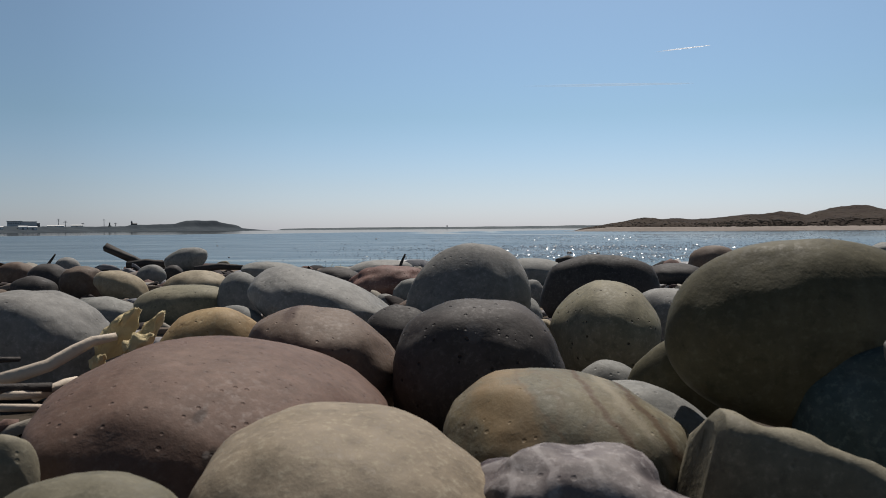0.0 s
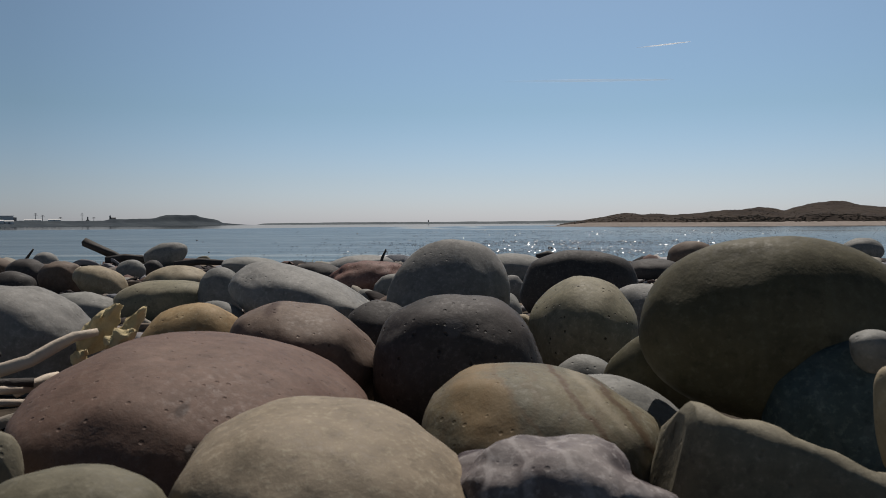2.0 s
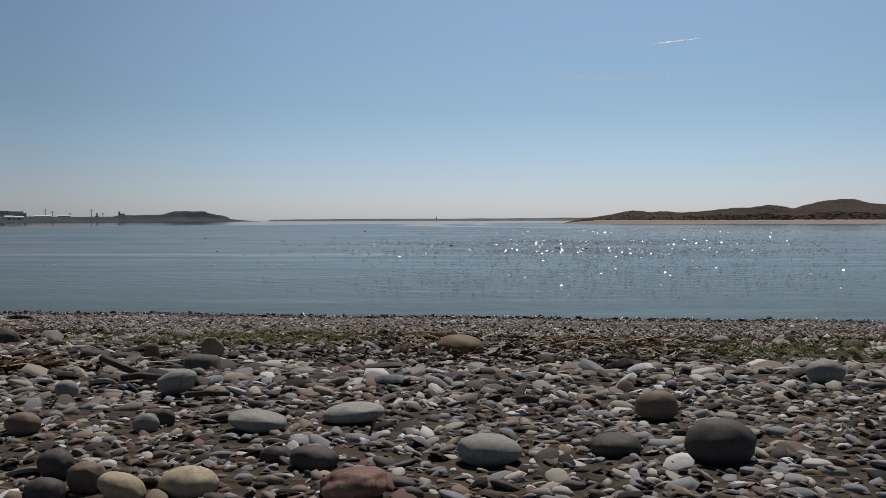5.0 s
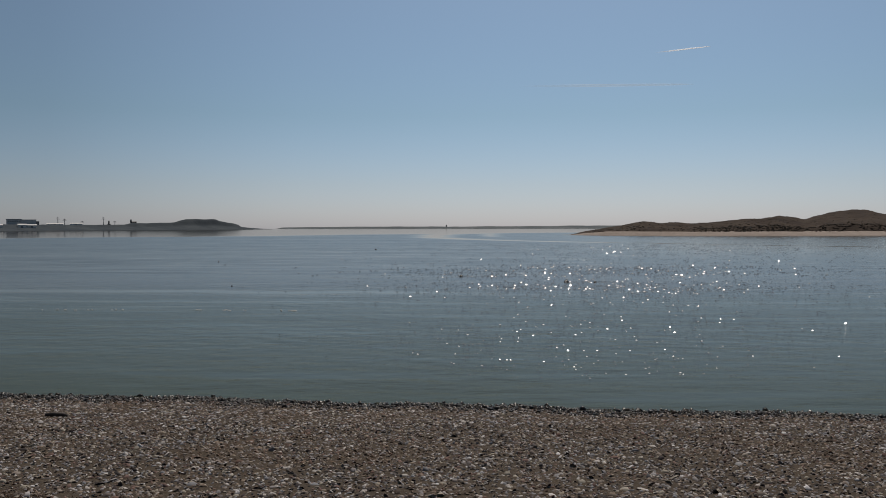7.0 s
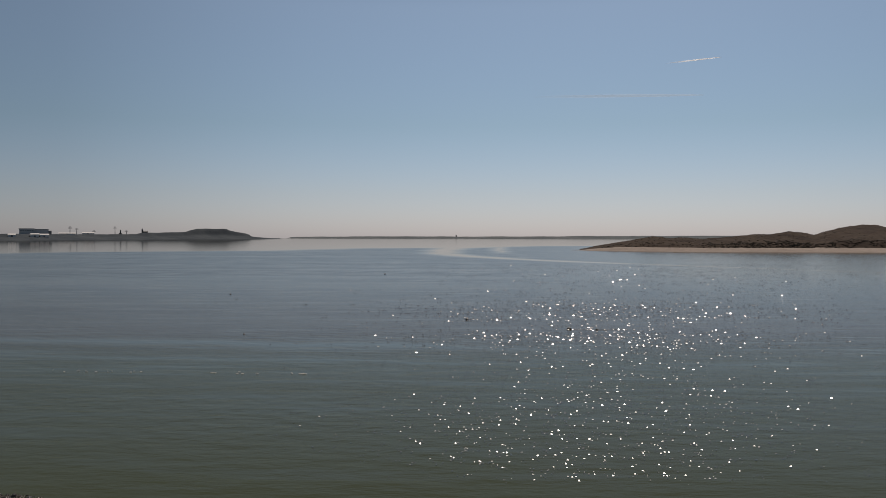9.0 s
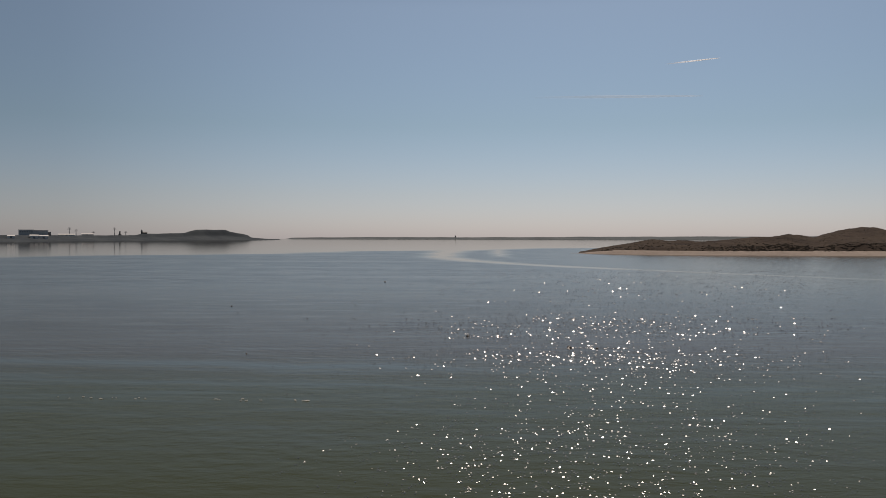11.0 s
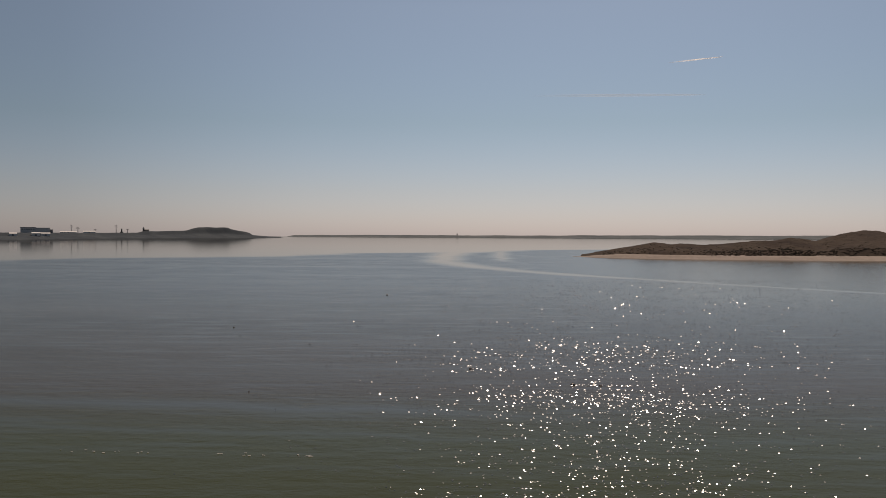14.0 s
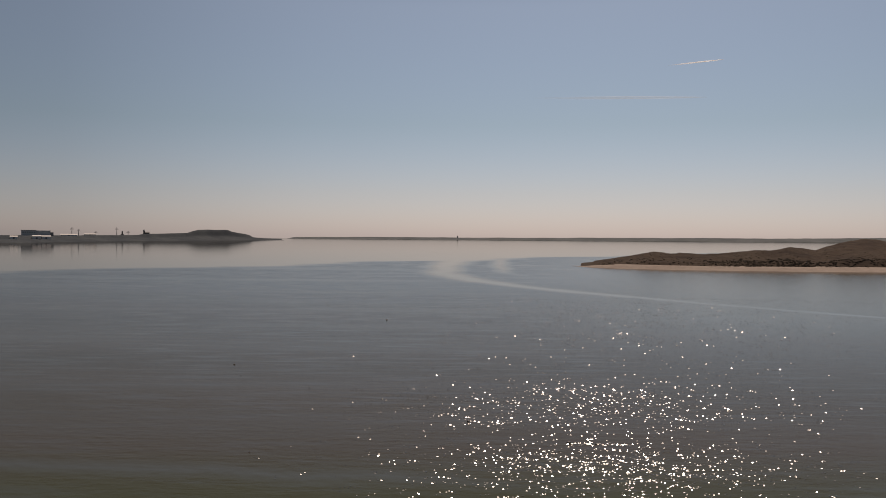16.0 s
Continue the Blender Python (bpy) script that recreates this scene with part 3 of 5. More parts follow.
def wavelets(rng, count):
    """Tiny steep ripple faces that catch the sun, thickest where the water is liveliest and along a placed glitter
    path.
    """
    d = np.sqrt(rng.uniform(24.0 ** 2, 232.0 ** 2, count))
    u = rng.uniform(-0.62, 0.62, count)
    x, y = 0.95 + u * d, 3.8 + d
    # faces crowd along the sun's bearing, putting the glitter path into their spread
    keep = rng.random(count) < np.clip(liveliness(x, y), 0, 1.2) ** 1.4 * np.clip(1.5 - y / 72, 0.035, 1.1) * (1 + 1.4 * np.clip((50 - y) / 9, 0, 1)) * np.exp(-((u - 0.215) / 0.21) ** 2)
    x, y = x[keep], y[keep]
    # each gust raises a few crests side by side
    more = rng.integers(0, 4, len(x))
    src = np.repeat(np.arange(len(x)), more)
    x = np.append(x, x[src] + rng.normal(0, 0.0042, len(src)) * y[src])
    y = np.append(y, y[src] + rng.normal(0, 0.0040, len(src)) * y[src])
    # broken water trailing down the current from the moored floats
    for bx, by, run in ((10.3, 69.2, 5.0), (2.4, 76.8, 3.5), (12.4, 69.0, 2.5), (4.5, 64.5, 2.0), (16.0, 60.5, 4.0)):
        k = rng.random(70) ** 1.4
        x, y = np.append(x, bx + run * k), np.append(y, by - 0.12 * run * k + rng.normal(0, 0.18, 70))
    n = len(x)
    size = np.minimum(rng.uniform(0.0009, 0.0022, n) * y, 0.19)
    lean = np.radians(np.clip(rng.normal(15.3, 3.3, n) - 3.0 * np.clip((58 - y) / 14, 0, 1), 1, 40))
    turn = rng.normal(0.0, 0.6, n)
    ax, ay = np.cos(turn), np.sin(turn)
    run, up = size * np.cos(lean), size * np.sin(lean)
    p0 = np.stack([x - ax * size * 0.6, y - ay * size * 0.6, np.full(n, 0.03)], -1)
    p1 = np.stack([x + ax * size * 0.6, y + ay * size * 0.6, np.full(n, 0.03)], -1)
    p2 = np.stack([x - ay * run, y + ax * run, 0.03 + up], -1)
    return np.stack([p0, p1, p2], 1).reshape(-1, 3)


def water_sheet():
    """Open water: a flat sheet to the skyline, and wavelets where they can be told apart."""
    rng = np.random.default_rng(4)
    us = np.linspace(-0.62, 0.62, 250)
    ds, d = [], 17.0
    while d < 230:
        ds.append(d)
        d += max(0.14, 0.0028 * d)
    ds = np.array(ds)
    dd, uu = np.meshgrid(ds, us, indexing="ij")
    x, y = 0.95 + uu * dd, 3.8 + dd
    z = np.zeros_like(x)
    count = 34
    for i in range(count):
        lam = 0.32 * (1.5 / 0.32) ** ((i + rng.random()) / count)
        k = 2 * math.pi / lam
        a = rng.normal(0, 0.75) + math.pi / 2
        kx, ky = k * math.cos(a), k * math.sin(a)
        keep = 1.0 / (1.0 + np.maximum(0.0, np.maximum(0.14, 0.0028 * dd) / lam - 0.35) * 4)
        z += keep * np.sin(kx * x + ky * y + rng.uniform(0, 6.28)) * WAVE_SLOPE * math.sqrt(2 / count) / k
    # gusts, current bands and a calmer margin
    gust = liveliness(x, y) * np.clip((232 - dd) / 60, 0, 1)
    gust = np.clip(gust, 0.1, 1.4)
    z *= gust
    w = len(us)
    verts = np.stack([x, y, z], -1).reshape(-1, 3)
    a = (np.arange(len(ds) - 1)[:, None] * w + np.arange(w - 1)[None, :]).ravel()
    faces = np.stack([a, a + 1, a + w + 1, a + w], -1)
    flat = np.array([(px, py, -0.10) for py in (20.0, 4900.0) for px in (-4900.0, 4900.0)])
    n = len(verts)
    verts = np.concatenate([verts, flat])
    faces = np.concatenate([faces, [[n, n + 1, n + 3, n + 2]]])
    tips = wavelets(rng, 250000)
    tris = np.arange(len(tips)).reshape(-1, 3) + len(verts)
    verts = np.concatenate([verts, tips])
    index = np.concatenate([faces.ravel(), tris.ravel()]).astype(np.int32)
    starts = np.concatenate([np.arange(len(faces)) * 4, faces.size + np.arange(len(tris)) * 3]).astype(np.int32)
    me = bpy.data.meshes.new("water")
    me.vertices.add(len(verts))
    me.vertices.foreach_set("co", verts.astype(np.float32).ravel())
    me.loops.add(len(index))
    me.loops.foreach_set("vertex_index", index)
    me.polygons.add(len(starts))
    me.polygons.foreach_set("loop_start", starts)
    me.update(calc_edges=True)
    me.materials.append(M_WATER)
    me.materials.append(M_RIPPLE)
    me.polygons.foreach_set("material_index", (np.arange(len(starts)) >= len(faces)).astype(np.int32))
    me.shade_smooth()
    return tagged(new("water", me), "rippled grey-green estuary water glittering in the sun", "water", "", "structure")


WAVE_SLOPE = 0.012
water = water_sheet()

# ---------------------------------------------------------------- far land
def fan(name, us, rows, shore, height, mat, label, category):
    """Land as a fan seen from the beach: us are slopes to the side, rows distances beyond the shore line."""
    verts, faces = [], []
    for u in us:
        for r in rows:
            d = shore(u) + r
            verts.append((0.9 + u * d, 4.5 + d, height(u, r)))
    w = len(rows)
    for i in range(len(us) - 1):
        for j in range(w - 1):
            a = i * w + j
            faces.append((a, a + w, a + w + 1, a + 1))
    ob = mesh_object(name, verts, faces, mat)
    return tagged(ob, label, category, "", "structure")


# dunes on the spit
def spit_shore(u):
    return float(np.interp(u, [0.143, 0.160, 0.19, 0.25, 0.35, 0.52, 0.8], [482, 464, 450, 437, 427, 424, 427]))


def spit_top(u):
    return float(np.interp(u, [0.143, 0.152, 0.174, 0.1990, 0.2100, 0.234, 0.254, 0.267, 0.294, 0.317, 0.352, 0.372, 0.394, 0.424, 0.449, 0.479, 0.499, 0.52, 0.6, 0.8],
                           [-0.2, 0.7, 2.6, 4.7, 5.6, 7.9, 6.7, 7.2, 6.4, 7.2, 9.2, 9.1, 11.3, 9.3, 13.2, 16.7, 15.6, 13.0, 9.9, 8.8]))


def ridge_line(u):
    return float(np.interp(u, [0.38, 0.424, 0.449, 0.479], [516, 543, 577, 606]))


def sand_width(u):
    return float(np.interp(u, [0.15, 0.2, 0.3, 0.4, 0.5], [4, 6, 8, 10, 12]))


def spit_height(u, r):
    d = spit_shore(u)
    ridge = ridge_line(u) - d
    if u < 0.165:
        ridge = max(12.0, ridge * 0.5)
    top = spit_top(u)
    sandw = sand_width(u)
    sand_z = min(1.9, max(top * 0.5, 0.0))
    n = noise.fractal((u * 60, r * 0.05, 3.1), 0.9, 2.1, 5)
    if r < 0:
        return -1.5
    if r < sandw:
        return sand_z * (r / sandw) ** 1.3 - (0.02 if r == 0 else 0)
    up = smooth01(sandw, ridge, r)
    z = sand_z + (top - sand_z) * (up * 0.75 + 0.25 * smooth01(sandw, sandw + 10, r) * min(1, top / 6))
    if r > ridge:
        z = top * (1 - smooth01(ridge, ridge + 90, r)) - smooth01(ridge + 40, ridge + 110, r)
    if 4 < r < 420:
        z += 0.7 * n * min(1.0, top / 6) * smooth01(sandw, sandw + 12, r) * (0.55 if abs(r - ridge) < 8 else 1.0)
    end = smooth01(0.140, 0.162, u)
    return max(z * end - 0.35 * (1 - end), -1.0)


us = [0.139 + 0.0022 * i for i in range(300)]
spit_rows = [-6, 0, 2.5, 5, 7.5, 10, 12.5, 15, 17.5, 20, 22.5, 25, 28, 31, 34, 39, 44, 50, 56, 61, 66, 71, 76, 80, 86, 95, 103, 110, 120, 130, 140, 150, 158, 166, 180, 210, 300, 420]
dunes = fan("dune_spit", us, spit_rows[1:], spit_shore, lambda u, r: spit_height(u, r) - (0.6 if r < sand_width(u) else 0.0), M_DUNE,
            "brown-green marram dunes along a low spit", "dunes")
sand = fan("sand_beach", us, [r for r in spit_rows if r <= 34], spit_shore, lambda u, r: spit_height(u, r) + (0.05 if r <= sand_width(u) + 2 else -1.2), M_SAND,
           "pale strip of sand below the dunes", "beach")

# scrub on the dunes
rng = random.Random(5)
clump_shapes = []
for k in range(6):
    v, f = ico(1)
    v = v.copy()
    for i in range(len(v)):
        v[i] *= 0.75 + 0.6 * abs(noise.noise(Vector(v[i]) * 1.9 + Vector((k * 5.1, 0, 0))))
    clump_shapes.append((v, f))
pieces = []
while len(pieces) < 3200:
    u = rng.uniform(0.17, 0.62)
    r = rng.uniform(8, 150 if u > 0.42 else 95)
    top = spit_top(u)
    z = spit_height(u, r)
    thick = 1.0 if (u > 0.3 and r < 30) else 0.14
    if rng.random() > thick or z < 1.0 or r < sand_width(u) or r > ridge_line(u) - spit_shore(u) + 12:
        continue
    d = spit_shore(u) + r
    s = rng.uniform(0.18, 0.42) * (1.3 if r < 40 else 0.8)
    pieces.append((rng.randrange(6), turn_matrix((0.9 + u * d, 4.5 + d, z + 0.1 * s), 0, 0, rng.uniform(0, 6.28), s * rng.uniform(1.4, 3.2), s * 1.4, s * rng.uniform(0.3, 0.6))))
cluster("dune_scrub", clump_shapes, pieces, M_SCRUB, "low dark scrub and grass tussocks on the dunes", "scrub")


# headland and low coast across the water
def coast_shore(u):
    return float(np.interp(u, [-0.9, -0.52, -0.388, -0.255, -0.222, -0.2], [1050, 1420, 1980, 2500, 2620, 2700]))


def coast_top(u):
    return float(np.interp(u, [-0.9, -0.52, -0.45, -0.375, -0.368, -0.33, -0.316, -0.303, -0.268, -0.2635, -0.247, -0.241, -0.2385, -0.224, -0.20],
                           [11, 12, 12, 13.5, 17, 19, 21, 31, 31, 26, 19, 14, 8, 4, -1]))


def coast_height(u, r):
    if r <= 0:
        return -1.0 if r < 0 else 0.0
    top = coast_top(u)
    n = noise.fractal((u * 90, r * 0.006, 9.7), 0.9, 2.1, 5)
    low = min(4.0, max(0.5, top * 0.4)) * smooth01(0, 60, r)
    z = low + (top - low) * (0.25 * smooth01(60, 110, r) + 0.75 * smooth01(110, 140, r))
    if r > 600:
        z *= 1 - 0.6 * smooth01(600, 1200, r)
    return z + 0.9 * n * smooth01(20, 120, r) * min(1, max(0, top) / 12)


# haze over this land is put into its colour
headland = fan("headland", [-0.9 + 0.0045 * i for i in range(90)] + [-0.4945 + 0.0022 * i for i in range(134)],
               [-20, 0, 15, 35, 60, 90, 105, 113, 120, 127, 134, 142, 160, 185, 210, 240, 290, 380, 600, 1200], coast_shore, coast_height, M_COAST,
               "low grey-green coast with painted-in haze rising to a rocky headland", "headland")


# long low shore on the skyline
def far_top(u):
    base = float(np.interp(u, [-0.197, -0.19, -0.12, 0.1, 0.21, 0.4, 0.52, 0.9], [0, 7, 10, 11, 15, 17, 24, 30]))
    return base + 1.6 * noise.fractal((u * 45, 0.3, 5.5), 0.9, 2.1, 4) * min(1, base / 8)


# pale blue-grey of this shore is haze put into the colour
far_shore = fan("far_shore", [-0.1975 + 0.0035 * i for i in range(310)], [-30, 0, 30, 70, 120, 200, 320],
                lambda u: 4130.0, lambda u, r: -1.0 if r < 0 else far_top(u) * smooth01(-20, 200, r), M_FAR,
                "long low shore with fields and painted-in haze on the skyline", "shore")


def on_coast(u, r):
    d = coast_shore(u) + r
    return 0.9 + u * d, 4.5 + d, coast_height(u, r)


def at_coast(name, u, r, sink=0.5):
    x, y, z = on_coast(u, r)
    return empty(name, x, y, z - sink, math.degrees(math.atan(-u)))


# works building with annexes
def works():
    ob = at_coast("industrial_building", -0.4965, 215)
    bm = bmesh.new()
    box(bm, -27, 1, -14, 14, 0, 10.6)
    main = part("main_hall", bm, M_CLAD, ob)
    bm = bmesh.new()
    box(bm, 1, 27, -12, 16, 0, 9.6)
    side = part("side_hall", bm, M_CLAD, ob)
    bm = bmesh.new()
    box(bm, -28, 1.5, -15, 15, 10.6, 11.5)
    part("roof", bm, M_ROOF, main, "dark flat roof")
    bm = bmesh.new()
    box(bm, 1.5, 28, -13, 17, 9.6, 10.4)
    part("roof", bm, M_ROOF, side, "dark flat roof")
    for k in range(6):
        bm = bmesh.new()
        box(bm, -25 + k * 4.2, -22.2 + k * 4.2, -14.25, -14, 6.0, 8.0)
        part("window", bm, M_ROOF, main)
    bm = bmesh.new()
    box(bm, 27, 33, -6, 10, 0, 7)
    part("annex", bm, M_ROOF, ob)
    return tagged(ob, "large grey industrial hall with dark flat roof", "building")


works()


def shed(u, r, w, h, mat=M_WHITE):
    ob = at_coast("storage_shed", u, r)
    bm = bmesh.new()
    box(bm, -w / 2, w / 2, -6, 6, 0, h)
    wall = part("wall", bm, mat, ob)
    bm = bmesh.new()
    vs = [bm.verts.new(p) for p in ((-w / 2 - .5, -6.5, h), (w / 2 + .5, -6.5, h), (w / 2 + .5, 6.5, h), (-w / 2 - .5, 6.5, h), (-w / 2 - .5, 0, h + 2), (w / 2 + .5, 0, h + 2))]
    for f in ((0, 1, 5, 4), (2, 3, 4, 5), (0, 4, 3), (1, 2, 5), (0, 3, 2, 1)):
        bm.faces.new([vs[i] for i in f])
    part("roof", bm, M_CLAD, ob)
    bm = bmesh.new()
    box(bm, -1.6, 1.6, -6.2, -6, 0, min(h - 0.6, 4))
    part("door", bm, M_ROOF, wall)
    return tagged(ob, "low white metal-clad shed on the coast", "shed", "coast sheds")


for u, r, w, h in ((-0.4955, 95, 15, 6.0), (-0.484, 100, 16, 5.5), (-0.523, 110, 12, 4.5), (-0.457, 205, 34, 2.6), (-0.432, 205, 26, 2.8)):
    shed(u, r, w, h)


def mast(u, h, w=0.9):
    ob = at_coast("power_mast", u, 260)
    bm = bmesh.new()
    tube(bm, [(0, 0, 0), (0, 0, h * 0.5), (0, 0, h)], [w, w * 0.7, w * 0.35], 6)
    pole = part("pole", bm, M_STEEL, ob)
    for k, s in ((0.72, 4.2), (0.84, 3.4), (0.94, 2.6)):
        bm = bmesh.new()
        tube(bm, [(-s, 0, h * k), (s, 0, h * k)], [0.3, 0.3], 5)
        part("cross_arm", bm, M_STEEL, pole)
    return tagged(ob, "thin grey steel power mast on the skyline", "mast", "coast masts")


for u, h in ((-0.4535, 20), (-0.4455, 15), (-0.425, 10), (-0.4, 21), (-0.3865, 11)):
    mast(u, h)


def chimney():
    ob = at_coast("chimney", -0.3935, 250)
    bm = bmesh.new()
    tube(bm, [(0, 0, 0), (0, 0, 9), (0, 0, 10.5), (0, 0, 11)], [2.0, 1.6, 1.6, 1.9], 10)
    part("stack", bm, M_MASONRY, ob)
    bm = bmesh.new()
    box(bm, -4, 4, -4, 4, 0, 3)
    part("base", bm, M_MASONRY, ob)
    tagged(ob, "short dark chimney on the coast", "chimney")


def church():
    ob = at_coast("church", -0.3675, 230)
    bm = bmesh.new()
    box(bm, -2.2, 2.2, -2.2, 2.2, 0, 9)
    tower = part("tower", bm, M_MASONRY, ob)
    bm = bmesh.new()
    tube(bm, [(0, 0, 9), (0, 0, 13.5)], [3.0, 0.1], 4)
    part("spire", bm, M_ROOF, tower)
    bm = bmesh.new()
    box(bm, 2.2, 14, -3, 3, 0, 4.5)
    nave = part("nave", bm, M_MASONRY, ob)
    bm = bmesh.new()
    vs = [bm.verts.new(p) for p in ((2.2, -3.4, 4.5), (14.4, -3.4, 4.5), (14.4, 3.4, 4.5), (2.2, 3.4, 4.5), (2.2, 0, 7), (14.4, 0, 7))]
    for f in ((0, 1, 5, 4), (2, 3, 4, 5), (0, 4, 3), (1, 2, 5), (0, 3, 2, 1)):
        bm.faces.new([vs[i] for i in f])
    part("roof", bm, M_ROOF, nave)
    tagged(ob, "small dark church with a pointed spire", "church")


chimney()
church()


def beacon():
    d = 4130 + 200
    ob = empty("tower", 0.9 + 0.003 * d, 4.5 + d, 8)
    bm = bmesh.new()
    tube(bm, [(0, 0, 0), (0, 0, 10), (0, 0, 11)], [3, 2.4, 3], 8)
    part("shaft", bm, M_MASONRY, ob)
    tagged(ob, "tiny square tower on the far shore", "tower")


beacon()


# vapour trails high up
def trail(name, u, v, length, width, rise, label, alpha, soft):
    mt, n, l, p = material(name + "_glowing_ice")
    p.inputs["Base Color"].default_value = (1, 1, 1, 1)
    p.inputs["Roughness"].default_value = 1.0
    tc = n.new("ShaderNodeTexCoord")
    sp = n.new("ShaderNodeSeparateXYZ")
    l.new(tc.outputs["Generated"], sp.inputs[0])
    along = ramp(n, [(0.0, (0, 0, 0)), (soft, (1, 1, 1)), (0.93, (1, 1, 1)), (1.0, (0.2,) * 3)])
    l.new(sp.outputs[0], along.inputs[0])
    tex = noise_node(n, l, coords(n, l), 0.02, 4)
    fac = math_node(n, l, "MULTIPLY", math_node(n, l, "MULTIPLY", along.outputs[0], alpha), math_node(n, l, "ADD", math_node(n, l, "MULTIPLY", tex, 0.15), 0.85), True)
    l.new(fac, p.inputs["Alpha"])
    # slight self-glow stands in for sunlight scattered by the trail
    p.inputs["Emission Color"].default_value = (1, 1, 1, 1)
    p.inputs["Emission Strength"].default_value = 0.25
    bm = bmesh.new()
    k = 16
    tube(bm, [(length * (i / k - 0.5), 0, 0.0) for i in range(k + 1)], [width * (0.25 + 0.75 * math.sin(math.pi * min(1, 0.12 + i / k * 0.8))) for i in range(k + 1)], 8)
    me = bpy.data.meshes.new(name)
    bm.to_mesh(me)
    bm.free()
    me.materials.append(mt)
    me.shade_smooth()
    ob = new(name, me)
    d = 4400.0
    ob.matrix_world = pose(0.9 + u * d, d, 4 + v * d, 0, -rise, 0)
    ob.visible_shadow = False
    return tagged(ob, label, "vapour trail", "", "structure")


trail("vapour_trail", 0.279, 0.2075, 290, 3.0, 6.5, "short bright white vapour trail in the sky", 0.9, 0.5)
trail("vapour_trail", 0.190, 0.166, 900, 7.0, 0.6, "long faint white vapour trail in the sky", 0.17, 0.4)


# flecks of foam gathered along a line of current
def foam(rng, count):
    shapes = []
    for k in range(6):
        a = [2 * math.pi * i / 7 for i in range(7)]
        rim = [(math.cos(t) * rng.uniform(0.7, 1.1), math.sin(t) * rng.uniform(0.7, 1.1), 0.0) for t in a]
        top = [(x * 0.6, y * 0.6, 0.6) for x, y, _ in rim]
        f = [t for i in range(7) for t in ((i, (i + 1) % 7, 7 + i), ((i + 1) % 7, 7 + (i + 1) % 7, 7 + i))] + [(7, 8 + i, 9 + i) for i in range(5)]
        shapes.append((np.array(rim + top), np.array(f)))
    pieces = []
    for _ in range(count):
        x = rng.choice((-19.0, -17.2, -15.0, -12.0, -9.5, -7.0)) + rng.gauss(0, 0.7)
        s = rng.uniform(0.03, 0.075)
        pieces.append((rng.randrange(6), turn_matrix((x, 47.6 - 0.05 * (x + 14) + rng.gauss(0, 0.16), 0.02), 0, 0, rng.gauss(0, 0.2), s * rng.uniform(1.0, 2.2), s * 0.6, 0.03)))
    cluster("foam_flecks", shapes, pieces, M_FOAM, "white flecks of foam drifting on the water", "foam")


foam(random.Random(77), 24)


# floats moored in the current
def buoy(x, y, r, lean):
    ob = empty("mooring_buoy", x, y, 0, lean)
    bm = bmesh.new()
    v, f = ico(2)
    vs = [bm.verts.new((q[0] * r, q[1] * r, q[2] * r * 0.7 + r * 0.1)) for q in v]
    for t in f:
        bm.faces.new([vs[i] for i in t])
    body = part("float", bm, M_BUOY, ob, smooth=True)
    bm = bmesh.new()
    tube(bm, [(r * 0.3 * math.cos(a), 0, r * 0.78 + r * 0.2 * math.sin(a)) for a in (6.283 * i / 8 for i in range(9))], [r * 0.06] * 9, 5)
    part("ring", bm, M_STEEL, body)
    return tagged(ob, "dark round mooring buoy floating in the current", "buoy", "mooring buoys")


for x, y, r, lean in ((10.22, 69.36, 0.20, 10), (12.35, 69.1, 0.12, 40), (2.37, 76.9, 0.17, 70), (-12.1, 167, 0.2, 0), (-26.7, 108.7, 0.12, 30), (-14.3, 65.4, 0.07, 15)):
    buoy(x, y, r, lean)


# ---------------------------------------------------------------- the stones round the start
def stone(kind, centre, size, tilt, down, lump, seed, level, label):
    """A rounded beach stone: half sizes along x, y and z, leaning by tilt, its underside drawn down to the ground."""
    v, f = ico(level)
    o = Vector((seed * 3.7, seed * 1.3, seed * 2.1))
    r = random.Random(seed)
    cuts = [(Vector((r.gauss(0, 1), r.gauss(0, 1), r.gauss(0, 1))).normalized(), r.uniform(0.86, 0.97)) for _ in range(5)]
    ca, sa = math.cos(radians(tilt)), math.sin(radians(tilt))
    verts = []
    for q in v:
        d = Vector(q)
        e = 0.96
        d = Vector([math.copysign(abs(c) ** e, c) for c in d])
        d = d * (1 + lump * 0.10 * noise.noise(d * 1.0 + o) + lump * 0.05 * noise.noise(d * 2.3 + o))
        for nrm, lim in cuts:
            h = d.dot(nrm)
            if h > lim:
                d -= nrm * (h - lim) * 0.55
        d += d.normalized() * (0.010 * noise.noise(d * 6 + o) * lump + 0.004 * noise.noise(d * 17 + o) * lump)
        x, y, z = d.x * size[0], d.y * size[1], d.z * size[2]
        x, z = x * ca + z * sa, -x * sa + z * ca
        verts.append((x, y, z * down if z < 0 else z))
    ob = mesh_object("beach_stone", verts, f.tolist(), STONE[kind])
    ob.location = centre
    return tagged(ob, label, "stone", "stones round the start")


